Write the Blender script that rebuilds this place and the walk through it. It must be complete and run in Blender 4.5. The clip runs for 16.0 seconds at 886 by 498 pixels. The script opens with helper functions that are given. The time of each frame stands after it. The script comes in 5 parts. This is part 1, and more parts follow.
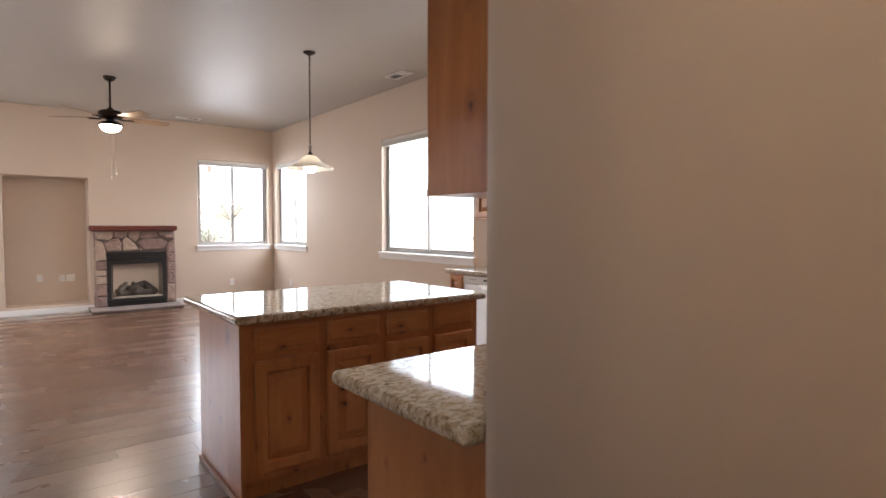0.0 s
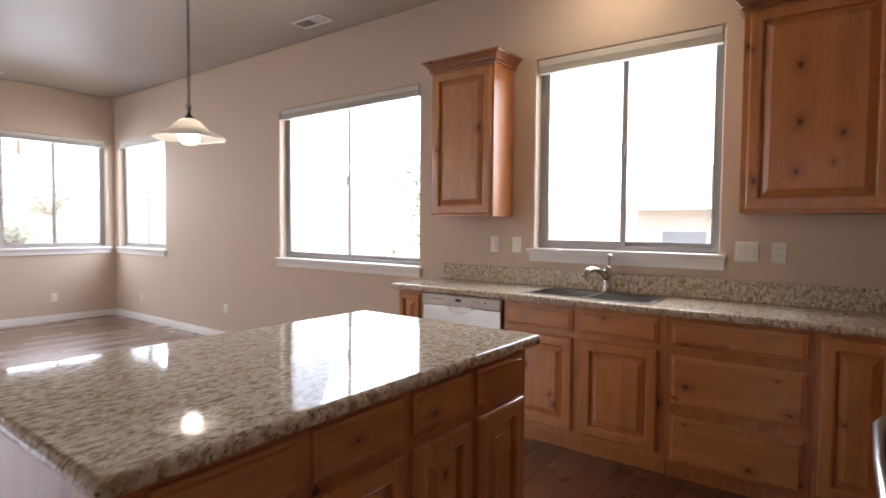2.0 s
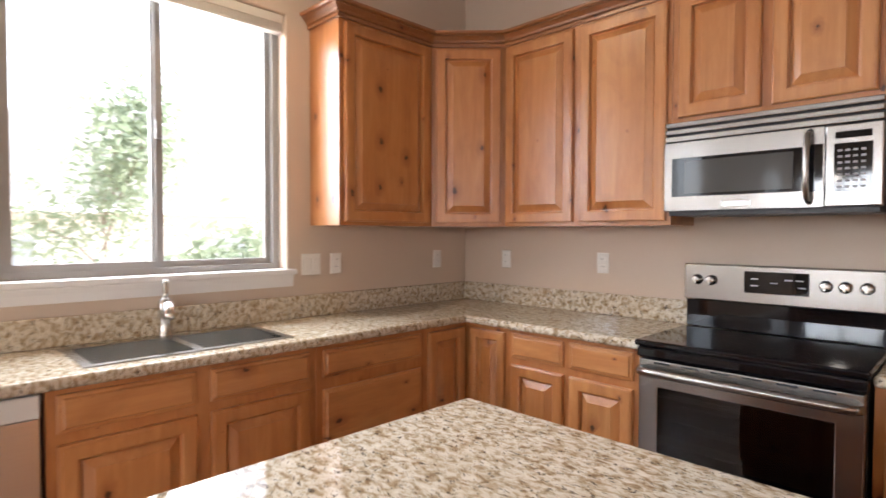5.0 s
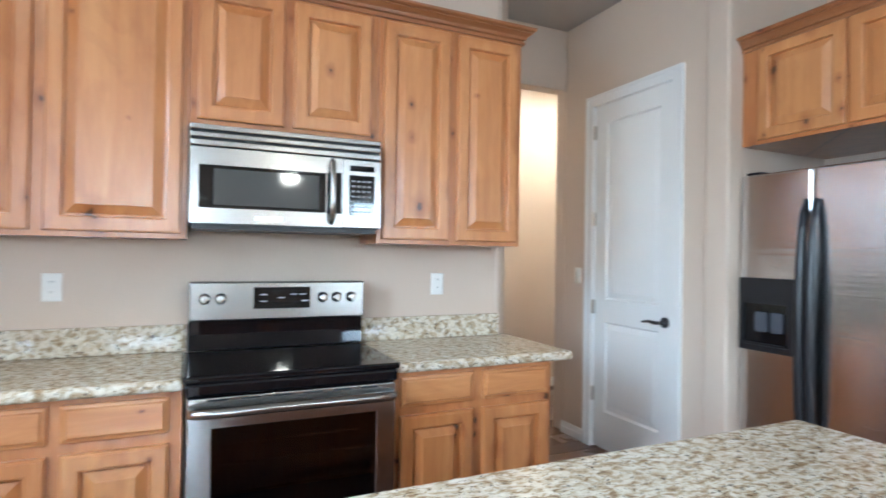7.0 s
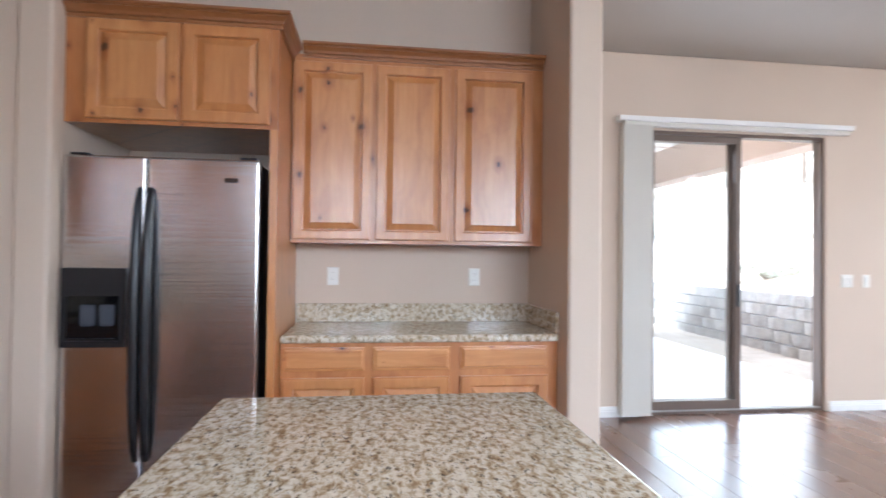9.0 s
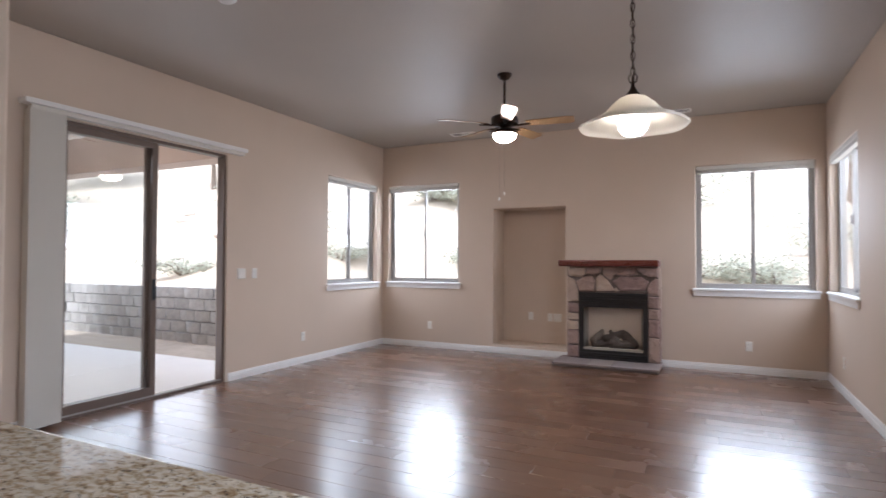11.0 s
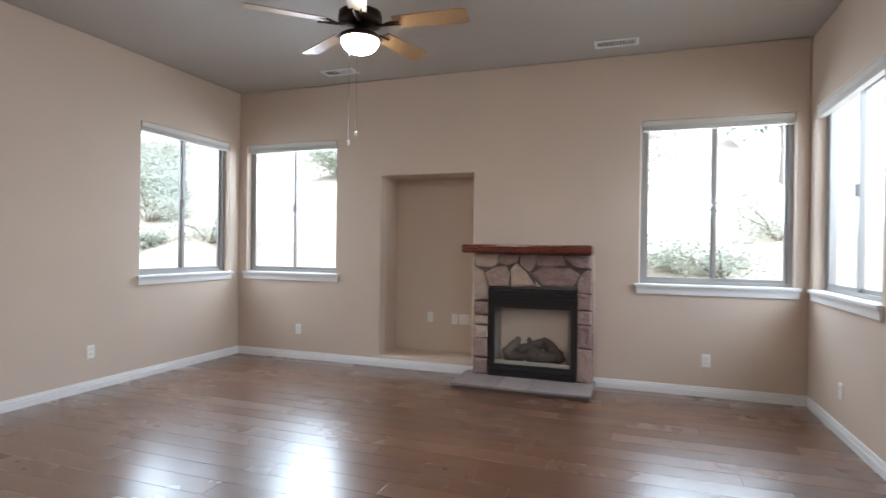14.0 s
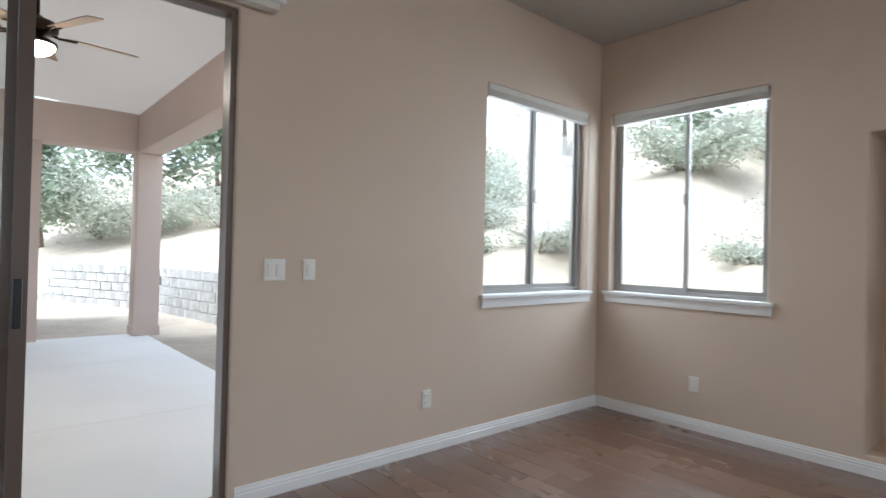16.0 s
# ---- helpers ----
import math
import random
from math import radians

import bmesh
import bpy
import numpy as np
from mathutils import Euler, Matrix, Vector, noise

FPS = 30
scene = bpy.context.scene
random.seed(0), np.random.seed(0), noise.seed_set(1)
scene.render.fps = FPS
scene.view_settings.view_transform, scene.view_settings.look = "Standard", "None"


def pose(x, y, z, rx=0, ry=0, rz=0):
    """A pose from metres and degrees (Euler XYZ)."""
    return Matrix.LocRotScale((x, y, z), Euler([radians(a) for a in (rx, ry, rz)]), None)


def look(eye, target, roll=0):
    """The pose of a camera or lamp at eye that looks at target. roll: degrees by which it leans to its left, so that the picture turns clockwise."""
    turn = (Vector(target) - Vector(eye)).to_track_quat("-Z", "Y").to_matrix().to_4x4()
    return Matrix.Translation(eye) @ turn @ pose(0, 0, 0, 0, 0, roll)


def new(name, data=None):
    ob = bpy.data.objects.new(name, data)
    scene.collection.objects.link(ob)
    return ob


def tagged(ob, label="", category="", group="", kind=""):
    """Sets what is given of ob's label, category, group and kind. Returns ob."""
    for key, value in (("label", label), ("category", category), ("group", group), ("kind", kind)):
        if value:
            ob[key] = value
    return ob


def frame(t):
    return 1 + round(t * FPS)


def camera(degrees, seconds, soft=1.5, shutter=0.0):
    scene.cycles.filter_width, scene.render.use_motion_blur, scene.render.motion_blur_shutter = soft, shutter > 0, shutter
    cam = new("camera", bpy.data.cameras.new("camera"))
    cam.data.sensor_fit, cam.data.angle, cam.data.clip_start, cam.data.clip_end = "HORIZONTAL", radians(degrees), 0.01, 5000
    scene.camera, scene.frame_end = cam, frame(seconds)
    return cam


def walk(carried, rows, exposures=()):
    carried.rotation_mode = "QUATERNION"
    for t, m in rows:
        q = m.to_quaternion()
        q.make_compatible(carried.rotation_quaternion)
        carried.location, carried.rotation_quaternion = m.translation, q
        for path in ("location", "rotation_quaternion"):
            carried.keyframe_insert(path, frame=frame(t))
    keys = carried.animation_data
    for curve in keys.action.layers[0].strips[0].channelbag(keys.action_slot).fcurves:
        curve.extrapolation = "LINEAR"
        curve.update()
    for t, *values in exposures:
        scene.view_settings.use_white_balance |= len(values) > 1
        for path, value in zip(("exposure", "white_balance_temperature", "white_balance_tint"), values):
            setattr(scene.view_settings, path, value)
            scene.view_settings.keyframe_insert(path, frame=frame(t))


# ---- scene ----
cam = camera(78.0, 16.0, shutter=0.3)
PATH = [
    (0, (0.147, -0.054, 1.328), (1.388, 1.512, 1.246), 0.1),
    (0.5, (0.278, 0.394, 1.287), (1.477, 1.993, 1.213), 0.9),
    (1, (0.367, 0.82, 1.285), (1.59, 2.401, 1.219), 0.9),
    (1.5, (0.498, 1.132, 1.308), (1.854, 2.601, 1.228), 0.7),
    (2, (0.589, 1.513, 1.327), (2.186, 2.714, 1.243), 0.5),
    (2.5, (0.691, 1.918, 1.34), (2.517, 2.729, 1.259), 0.2),
    (3, (0.737, 2.346, 1.371), (2.692, 2.758, 1.281), 0.1),
    (3.2, (0.747, 2.514, 1.376), (2.733, 2.734, 1.295), 0.1),
    (5.3, (1.705, 3.587, 1.358), (2.872, 1.963, 1.314), 0.2),
    (5.5, (1.811, 3.601, 1.363), (2.807, 1.866, 1.334), 0.3),
    (6, (2.076, 3.612, 1.367), (2.465, 1.65, 1.363), 0.3),
    (6.5, (2.331, 3.547, 1.367), (2.102, 1.56, 1.373), 0.4),
    (7, (2.499, 3.459, 1.361), (1.669, 1.64, 1.379), 0.9),
    (7.5, (2.581, 3.26, 1.363), (1.214, 1.8, 1.386), 0.8),
    (8, (2.65, 3.08, 1.348), (0.916, 2.083, 1.38), 0.9),
    (8.5, (2.652, 2.94, 1.32), (0.68, 2.609, 1.365), 0.7),
    (9, (2.625, 2.899, 1.331), (0.643, 3.16, 1.363), 0.7),
    (9.5, (2.668, 2.71, 1.307), (0.859, 3.562, 1.357), 0.6),
    (10, (2.814, 2.683, 1.341), (1.298, 3.988, 1.386), 0.8),
    (10.2, (2.858, 2.654, 1.334), (1.473, 4.096, 1.383), 0.6),
    (12.3, (2.985, 3.083, 1.305), (2.496, 5.022, 1.323), 0.7),
    (12.5, (3.006, 3.25, 1.309), (2.513, 5.188, 1.319), 0.8),
    (13, (2.982, 3.72, 1.303), (2.487, 5.658, 1.311), 0.75),
    (13.5, (2.859, 4.229, 1.303), (2.331, 6.158, 1.303), 0.8),
    (14, (2.725, 4.714, 1.295), (2.051, 6.597, 1.291), 0.75),
    (14.5, (2.55, 5.176, 1.291), (1.576, 6.923, 1.274), 0.65),
    (15, (2.104, 5.533, 1.301), (0.932, 7.153, 1.281), 0.8),
    (15.5, (1.535, 5.78, 1.341), (0.166, 7.238, 1.318), 0.7),
    (16, (0.909, 5.984, 1.267), (-0.608, 7.287, 1.286), 1.4),
]
PATH += [(4.0, (0.82, 3.17, 1.385), (2.76, 2.686, 1.31), 0.15), (4.6, (1.13, 3.535, 1.38), (2.835, 2.49, 1.315), 0.2)]
PATH.sort(key=lambda r: r[0])
walk(cam, [(t, look(eye, target, roll)) for t, eye, target, roll in PATH],
     [(0.0, 2.85, 6150, 14), (0.5, 2.8, 5900, 14), (1.0, 2.7, 5800, 14), (3.0, 2.8, 6250, 17), (5.5, 3.55, 6100, 13), (6.0, 3.7, 5650, 10), (6.5, 3.78, 5000, 1), (7.0, 3.83, 4950, -1),
      (8.5, 3.55, 5150, 4), (9.5, 2.95, 5600, 14), (10.0, 2.3, 5750, 16), (12.5, 2.2, 5700, 10), (14.5, 2.33, 5500, 6), (15.5, 2.2, 5530, 5), (16.0, 1.97, 5550, 5)])
# the last value powers the unseen fill lamps added in the hall
SKY, SUN, WL, HALL_FILL = 0.15, 1.4, 0.172, 0.55

# ---- light ----
world = bpy.data.worlds.new("overcast_sky")
scene.world = world
world.use_nodes = True
wn = world.node_tree.nodes
sky = wn.new("ShaderNodeTexSky")
sky.sky_type, sky.sun_disc = "NISHITA", False
sky.sun_elevation, sky.sun_rotation = radians(56), radians(180)
sky.dust_density, sky.ozone_density = 1.5, 1.0
hsv = wn.new("ShaderNodeHueSaturation")
hsv.inputs["Saturation"].default_value = 0.25
world.node_tree.links.new(sky.outputs[0], hsv.inputs["Color"])
world.node_tree.links.new(hsv.outputs[0], wn["Background"].inputs[0])
wn["Background"].inputs[1].default_value = SKY

sun = new("sun", bpy.data.lights.new("sun", "SUN"))
sun.data.energy, sun.data.angle, sun.data.color = SUN, radians(25), (1.0, 0.96, 0.9)
sun.matrix_world = look((0, 0, 20), (0.04, 0.55, 20 - 0.83))


def window_light(name, centre, target, w, h, watts):
    """The sky's light in a window's opening."""
    a = new(name, bpy.data.lights.new(name, "AREA"))
    a.data.shape, a.data.size, a.data.size_y, a.data.energy, a.data.color = "RECTANGLE", w, h, watts, (0.93, 0.97, 1.0)
    a.matrix_world = look(centre, target)
    return a


OUT, HIGH, FALL = 0.6, 2.2, 1.4
for y, w, watts in ((2.735, 1.3, 62), (5.31, 1.95, 100), (9.3, 1.42, 68)):
    window_light("window_light", (4.24 + OUT, y, HIGH), (1.24 + OUT, y, HIGH - FALL), w, 1.4, watts * WL)
for x, watts in ((3.355, 85), (-1.09, 90)):
    window_light("window_light", (x, 10.25 + OUT, HIGH), (x, 7.25 + OUT, HIGH - FALL), 1.33, 1.4, watts * WL)
window_light("window_light", (-1.965 - OUT, 9.3, HIGH), (1.035 - OUT, 9.3, HIGH - FALL), 1.33, 1.4, 60 * WL)
window_light("window_light", (-1.97, 6.1, 1.2), (1.1, 6.1, 0.9), 1.6, 2.2, 14 * WL)

# ---- materials ----
MATS = {}


class Mat:
    """A node material with a few short ways to add nodes."""

    def __init__(self, name, rough=0.5, metal=0.0, color=(0.5, 0.5, 0.5)):
        self.m = bpy.data.materials.new(name)
        self.m.use_nodes = True
        self.n, self.l = self.m.node_tree.nodes, self.m.node_tree.links
        self.b = self.n["Principled BSDF"]
        self.b.inputs["Base Color"].default_value = (*color, 1)
        self.b.inputs["Roughness"].default_value = rough
        self.b.inputs["Metallic"].default_value = metal
        MATS[name] = self.m

    def put(self, a, b):
        self.l.new(a, b)

    def coords(self, scale=(1, 1, 1), kind="Object", random=True):
        tc, mp = self.n.new("ShaderNodeTexCoord"), self.n.new("ShaderNodeMapping")
        mp.inputs["Scale"].default_value = scale
        self.put(tc.outputs[kind], mp.inputs["Vector"])
        if random:
            oi, mul = self.n.new("ShaderNodeObjectInfo"), self.n.new("ShaderNodeVectorMath")
            mul.operation = "SCALE"
            comb = self.n.new("ShaderNodeCombineXYZ")
            for i, k in enumerate((37.0, 91.0, 53.0)):
                mm = self.math("MULTIPLY", oi.outputs["Random"], k)
                self.put(mm, comb.inputs[i])
            self.put(comb.outputs[0], mp.inputs["Location"])
        return mp.outputs[0]

    def math(self, op, a, b=0.0, clamp=False):
        m = self.n.new("ShaderNodeMath")
        m.operation, m.use_clamp = op, clamp
        for i, v in enumerate((a, b)):
            if isinstance(v, (int, float)):
                m.inputs[i].default_value = v
            else:
                self.put(v, m.inputs[i])
        return m.outputs[0]

    def noise(self, vec, scale, detail=4, rough=0.55, distort=0.0):
        t = self.n.new("ShaderNodeTexNoise")
        t.inputs["Scale"].default_value, t.inputs["Detail"].default_value = scale, detail
        t.inputs["Roughness"].default_value, t.inputs["Distortion"].default_value = rough, distort
        self.put(vec, t.inputs["Vector"])
        return t.outputs["Fac"]

    def voronoi(self, vec, scale, feature="F1", out="Distance"):
        t = self.n.new("ShaderNodeTexVoronoi")
        t.voronoi_dimensions = "2D"
        t.feature = feature
        t.inputs["Scale"].default_value = scale
        self.put(vec, t.inputs["Vector"])
        return t.outputs[out]

    def ramp(self, fac, *stops):
        r = self.n.new("ShaderNodeValToRGB")
        e = r.color_ramp.elements
        while len(e) < len(stops):
            e.new(0.5)
        for el, (p, c) in zip(e, stops):
            el.position = p
            el.color = (*c, 1) if len(c) == 3 else c
        self.put(fac, r.inputs["Fac"])
        return r.outputs["Color"]

    def mix(self, fac, a, b, blend="MIX"):
        m = self.n.new("ShaderNodeMix")
        m.data_type, m.blend_type = "RGBA", blend
        for sock, v in ((m.inputs[0], fac), (m.inputs[6], a), (m.inputs[7], b)):
            if isinstance(v, (int, float)):
                sock.default_value = v
            elif isinstance(v, tuple):
                sock.default_value = (*v, 1)
            else:
                self.put(v, sock)
        return m.outputs[2]

    def color(self, c):
        self.put(c, self.b.inputs["Base Color"])

    def rough(self, r):
        self.put(r, self.b.inputs["Roughness"])

    def bump(self, h, strength=0.3, dist=0.01):
        b = self.n.new("ShaderNodeBump")
        b.inputs["Strength"].default_value, b.inputs["Distance"].default_value = strength, dist
        self.put(h, b.inputs["Height"])
        self.put(b.outputs[0], self.b.inputs["Normal"])


def paint(name, c, rough=0.6, peel=0.25, size=90):
    m = Mat(name, rough)
    v = m.coords(random=False)
    big = m.noise(v, 0.8, 3)
    fine = m.noise(v, size, 3)
    m.color(m.ramp(big, (0.3, tuple(k * 0.955 for k in c)), (0.7, tuple(k * 1.03 for k in c))))
    m.rough(m.math("ADD", m.math("MULTIPLY", big, 0.12), rough - 0.06))
    m.bump(fine, peel, 0.004)
    return m.m


WALL = paint("beige_wall_paint", (0.61, 0.497, 0.395), 0.68, 0.14, 70)
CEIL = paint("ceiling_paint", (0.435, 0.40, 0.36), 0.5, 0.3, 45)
SOFFIT = paint("patio_ceiling_paint", (0.46, 0.42, 0.38), 0.6, 0.3, 45)
TRIM = paint("white_trim_paint", (0.80, 0.79, 0.77), 0.35, 0.05, 40)
PLATE = paint("white_plastic", (0.82, 0.80, 0.75), 0.3, 0.02, 30)
STUCCO = paint("tan_stucco", (0.60, 0.50, 0.44), 0.85, 0.8, 60)
BLIND = paint("cream_blind", (0.64, 0.61, 0.55), 0.5, 0.05, 30)


def wood(name, along, pale, mid, dark, knot, gloss=0.3, tone=1.0):
    m = Mat(name, gloss)
    s = [9.0, 9.0, 9.0]
    s["xyz".index(along)] = 0.9
    v = m.coords(tuple(s))
    grain = m.noise(v, 1.6, 6, 0.6, 1.2)
    fine = m.noise(v, 9.0, 4, 0.7, 0.4)
    v2 = m.coords((1, 1, 1))
    big = m.noise(v2, 1.7, 3)
    oi = m.n.new("ShaderNodeObjectInfo")
    c = m.ramp(grain, (0.22, dark), (0.48, mid), (0.72, pale))
    c = m.mix(0.3, c, m.ramp(fine, (0.3, mid), (0.7, pale)))
    c = m.mix(m.math("MULTIPLY", big, 0.7), c, m.ramp(oi.outputs["Random"], (0.0, mid), (1.0, pale)))
    cloud = m.ramp(m.noise(m.coords((1.0, 1.0, 0.45) if along == "z" else (0.45, 1.0, 1.0)), 6.5, 4, 0.6, 0.8), (0.5, (0, 0, 0)), (0.75, (1, 1, 1)))
    c = m.mix(m.math("MULTIPLY", cloud, 0.38), c, dark)
    v3 = m.coords((1, 1, 1))
    sx, cx = m.n.new("ShaderNodeSeparateXYZ"), m.n.new("ShaderNodeCombineXYZ")
    m.put(v3, sx.inputs[0])
    ka, kb = (5.6, 3.8) if along == "z" else (4.2, 7.5)
    m.put(m.math("MULTIPLY", m.math("ADD", sx.outputs["X"], sx.outputs["Y"]), ka), cx.inputs[0])
    m.put(m.math("MULTIPLY", sx.outputs["Z"], kb), cx.inputs[1])
    vk = cx.outputs[0]
    d = m.voronoi(vk, 1.0)
    pick = m.voronoi(vk, 1.0, "F1", "Color")
    sep = m.n.new("ShaderNodeSeparateColor")
    m.put(pick, sep.inputs[0])
    size = m.math("MULTIPLY", m.math("SUBTRACT", sep.outputs[0], 0.48, True), 0.16)
    ragged = m.noise(m.coords((1, 1, 1)), 55, 3, 0.6, 0.5)
    wob = m.math("ADD", d, m.math("MULTIPLY", m.math("SUBTRACT", ragged, 0.5), 0.13))
    core = m.math("DIVIDE", m.math("SUBTRACT", size, wob), 0.022, True)
    halo = m.math("SUBTRACT", 1.0, m.math("DIVIDE", wob, m.math("ADD", m.math("MULTIPLY", size, 4.0), 0.001)), True)
    c = m.mix(m.math("MULTIPLY", halo, 0.75), c, (dark[0] * 0.9, dark[1] * 0.7, dark[2] * 0.6))
    c = m.mix(m.math("MULTIPLY", core, 0.85), c, knot)
    m.color(c)
    m.rough(m.math("ADD", m.math("MULTIPLY", fine, 0.16), gloss - 0.05))
    m.bump(grain, 0.08, 0.004)
    m.b.inputs["Specular IOR Level"].default_value = 0.6
    m.b.inputs["Coat Weight"].default_value, m.b.inputs["Coat Roughness"].default_value = 0.5, 0.28
    return m.m


PALE, MID, DARK, KNOT = (0.63, 0.316, 0.118), (0.47, 0.180, 0.050), (0.26, 0.067, 0.014), (0.030, 0.011, 0.005)
ALDER_V = wood("knotty_alder_upright", "z", PALE, MID, DARK, KNOT)
ALDER_H = wood("knotty_alder_level", "x", PALE, MID, DARK, KNOT)
ALDER_S = wood("alder_frame", "z", (0.57, 0.268, 0.096), (0.42, 0.152, 0.042), (0.23, 0.058, 0.013), KNOT)
CROWN_W = wood("alder_crown", "x", (0.36, 0.155, 0.055), (0.28, 0.105, 0.034), (0.19, 0.062, 0.02), KNOT)
MANTEL = wood("red_stained_wood", "x", (0.17, 0.030, 0.016), (0.115, 0.020, 0.011), (0.06, 0.012, 0.008), (0.02, 0.006, 0.004), 0.25)
BLADE = wood("fan_blade_wood", "x", (0.36, 0.23, 0.12), (0.28, 0.17, 0.08), (0.2, 0.11, 0.05), (0.1, 0.05, 0.02), 0.4)


def floor_wood():
    m = Mat("brown_plank_floor", 0.2)
    m.b.inputs["Specular IOR Level"].default_value = 1.0
    m.b.inputs["Coat Weight"].default_value, m.b.inputs["Coat Roughness"].default_value, m.b.inputs["Coat IOR"].default_value = 0.6, 0.28, 1.5
    oi = m.n.new("ShaderNodeObjectInfo")
    geo = m.n.new("ShaderNodeNewGeometry")
    r = m.math("FRACT", m.math("ADD", oi.outputs["Random"], geo.outputs["Random Per Island"]))
    tc, mp, comb = m.n.new("ShaderNodeTexCoord"), m.n.new("ShaderNodeMapping"), m.n.new("ShaderNodeCombineXYZ")
    m.put(m.math("MULTIPLY", r, 61.0), comb.inputs[0])
    m.put(m.math("MULTIPLY", r, 23.0), comb.inputs[2])
    mp.inputs["Scale"].default_value = (1.1, 11, 1)
    m.put(tc.outputs["Object"], mp.inputs["Vector"])
    m.put(comb.outputs[0], mp.inputs["Location"])
    grain = m.noise(mp.outputs[0], 2.0, 5, 0.6, 0.35)
    fine = m.noise(mp.outputs[0], 9.0, 3, 0.6, 0.1)
    base = m.ramp(r, (0.0, (0.090, 0.038, 0.020)), (0.3, (0.165, 0.077, 0.040)), (0.5, (0.110, 0.049, 0.026)), (0.8, (0.21, 0.105, 0.057)), (1.0, (0.135, 0.061, 0.032)))
    c = m.mix(0.4, base, m.ramp(grain, (0.3, (0.095, 0.041, 0.022)), (0.5, (0.125, 0.058, 0.031)), (0.7, (0.16, 0.078, 0.043))))
    c = m.mix(m.math("MULTIPLY", fine, 0.1), c, (0.055, 0.024, 0.013))
    m.color(c)
    worn = m.noise(m.coords((1, 1, 1), random=False), 1.3, 4)
    m.rough(m.math("ADD", m.math("MULTIPLY", worn, 0.14), m.math("ADD", m.math("MULTIPLY", r, 0.06), 0.17)))
    m.bump(worn, 0.07, 0.008)
    return m.m


FLOOR = floor_wood()


def granite(name):
    m = Mat(name, 0.06)
    m.b.inputs["Specular IOR Level"].default_value = 0.21
    v = m.coords((1, 1, 1), random=False)
    vs = m.coords((1.0, 1.7, 1.0), random=False)
    cloud = m.noise(v, 7, 5, 0.6, 0.4)
    blot = m.noise(vs, 37, 4, 0.62, 0.5)
    speck = m.noise(vs, 60, 4, 0.64, 0.8)
    vein = m.noise(vs, 24, 5, 0.65, 0.8)
    c = m.ramp(blot, (0.34, (0.25, 0.165, 0.09)), (0.43, (0.42, 0.33, 0.215)), (0.51, (0.61, 0.54, 0.42)), (0.66, (0.74, 0.69, 0.59)))
    c = m.mix(m.math("MULTIPLY", m.math("SUBTRACT", cloud, 0.45, True), 1.1), c, (0.47, 0.36, 0.225))
    gold = m.ramp(vein, (0.56, (0, 0, 0)), (0.66, (1, 1, 1)))
    c = m.mix(m.math("MULTIPLY", gold, 0.5), c, (0.34, 0.21, 0.10))
    dark = m.ramp(speck, (0.37, (1, 1, 1)), (0.42, (0, 0, 0)))
    c = m.mix(m.math("MULTIPLY", dark, 0.85), c, (0.06, 0.045, 0.035))
    m.color(c)
    m.rough(m.math("ADD", m.math("MULTIPLY", blot, 0.05), 0.03))
    return m.m


GRANITE = granite("speckled_granite")


def metal(name, c, rough, brushed=None, amount=0.12):
    m = Mat(name, rough, 1.0, c)
    if brushed:
        v = m.coords(brushed)
        f = m.noise(v, 4, 3)
        m.rough(m.math("ADD", m.math("MULTIPLY", f, amount), rough - amount / 2))
        m.color(m.ramp(f, (0.3, tuple(k * 0.93 for k in c)), (0.7, c)))
        m.bump(f, 0.01, 0.001)
    return m.m


STEEL = metal("brushed_steel", (0.38, 0.365, 0.345), 0.25, (3, 3, 120), 0.04)
STEEL_FR = Mat("dark_brushed_steel", 0.2, 1.0, (0.66, 0.645, 0.64))
streak = STEEL_FR.noise(STEEL_FR.coords((0.25, 0.25, 14), random=False), 3, 4, 0.6)
hair = STEEL_FR.noise(STEEL_FR.coords((260, 260, 1.5), random=False), 3, 3)
STEEL_FR.rough(STEEL_FR.math("ADD", STEEL_FR.math("MULTIPLY", hair, 0.12), 0.13))
STEEL_FR.bump(STEEL_FR.math("ADD", streak, STEEL_FR.math("MULTIPLY", hair, 0.12)), 0.14, 0.01)
STEEL_FR = STEEL_FR.m
STEEL_DW = metal("pale_brushed_steel", (0.66, 0.65, 0.635), 0.34, (3, 3, 160))
CHROME = metal("satin_nickel", (0.68, 0.66, 0.62), 0.2, (40, 40, 40), 0.06)
BRONZE = metal("dark_bronze", (0.055, 0.038, 0.03), 0.42, (60, 60, 60))
ALU = Mat("taupe_window_frame", 0.4, 0.1, (0.35, 0.335, 0.315)).m
BRONZE_FR = Mat("bronze_door_frame", 0.42, 0.0, (0.115, 0.078, 0.058)).m
BLACK = Mat("black_plastic", 0.32, 0.0, (0.012, 0.012, 0.014)).m
BLACKMETAL = Mat("black_enamel", 0.38, 0.0, (0.016, 0.015, 0.015)).m
BLACKGLASS = Mat("black_glass", 0.05, 0.0, (0.005, 0.005, 0.006)).m
GREYDARK = Mat("dark_recess", 0.7, 0.0, (0.03, 0.03, 0.032)).m
WHITEPL = Mat("white_appliance", 0.3, 0.0, (0.72, 0.71, 0.68)).m
FARPANE = Mat("far_window_pane", 0.15, 0.0, (0.30, 0.32, 0.34)).m
INK = Mat("grey_print", 0.5, 0.0, (0.32, 0.32, 0.33)).m


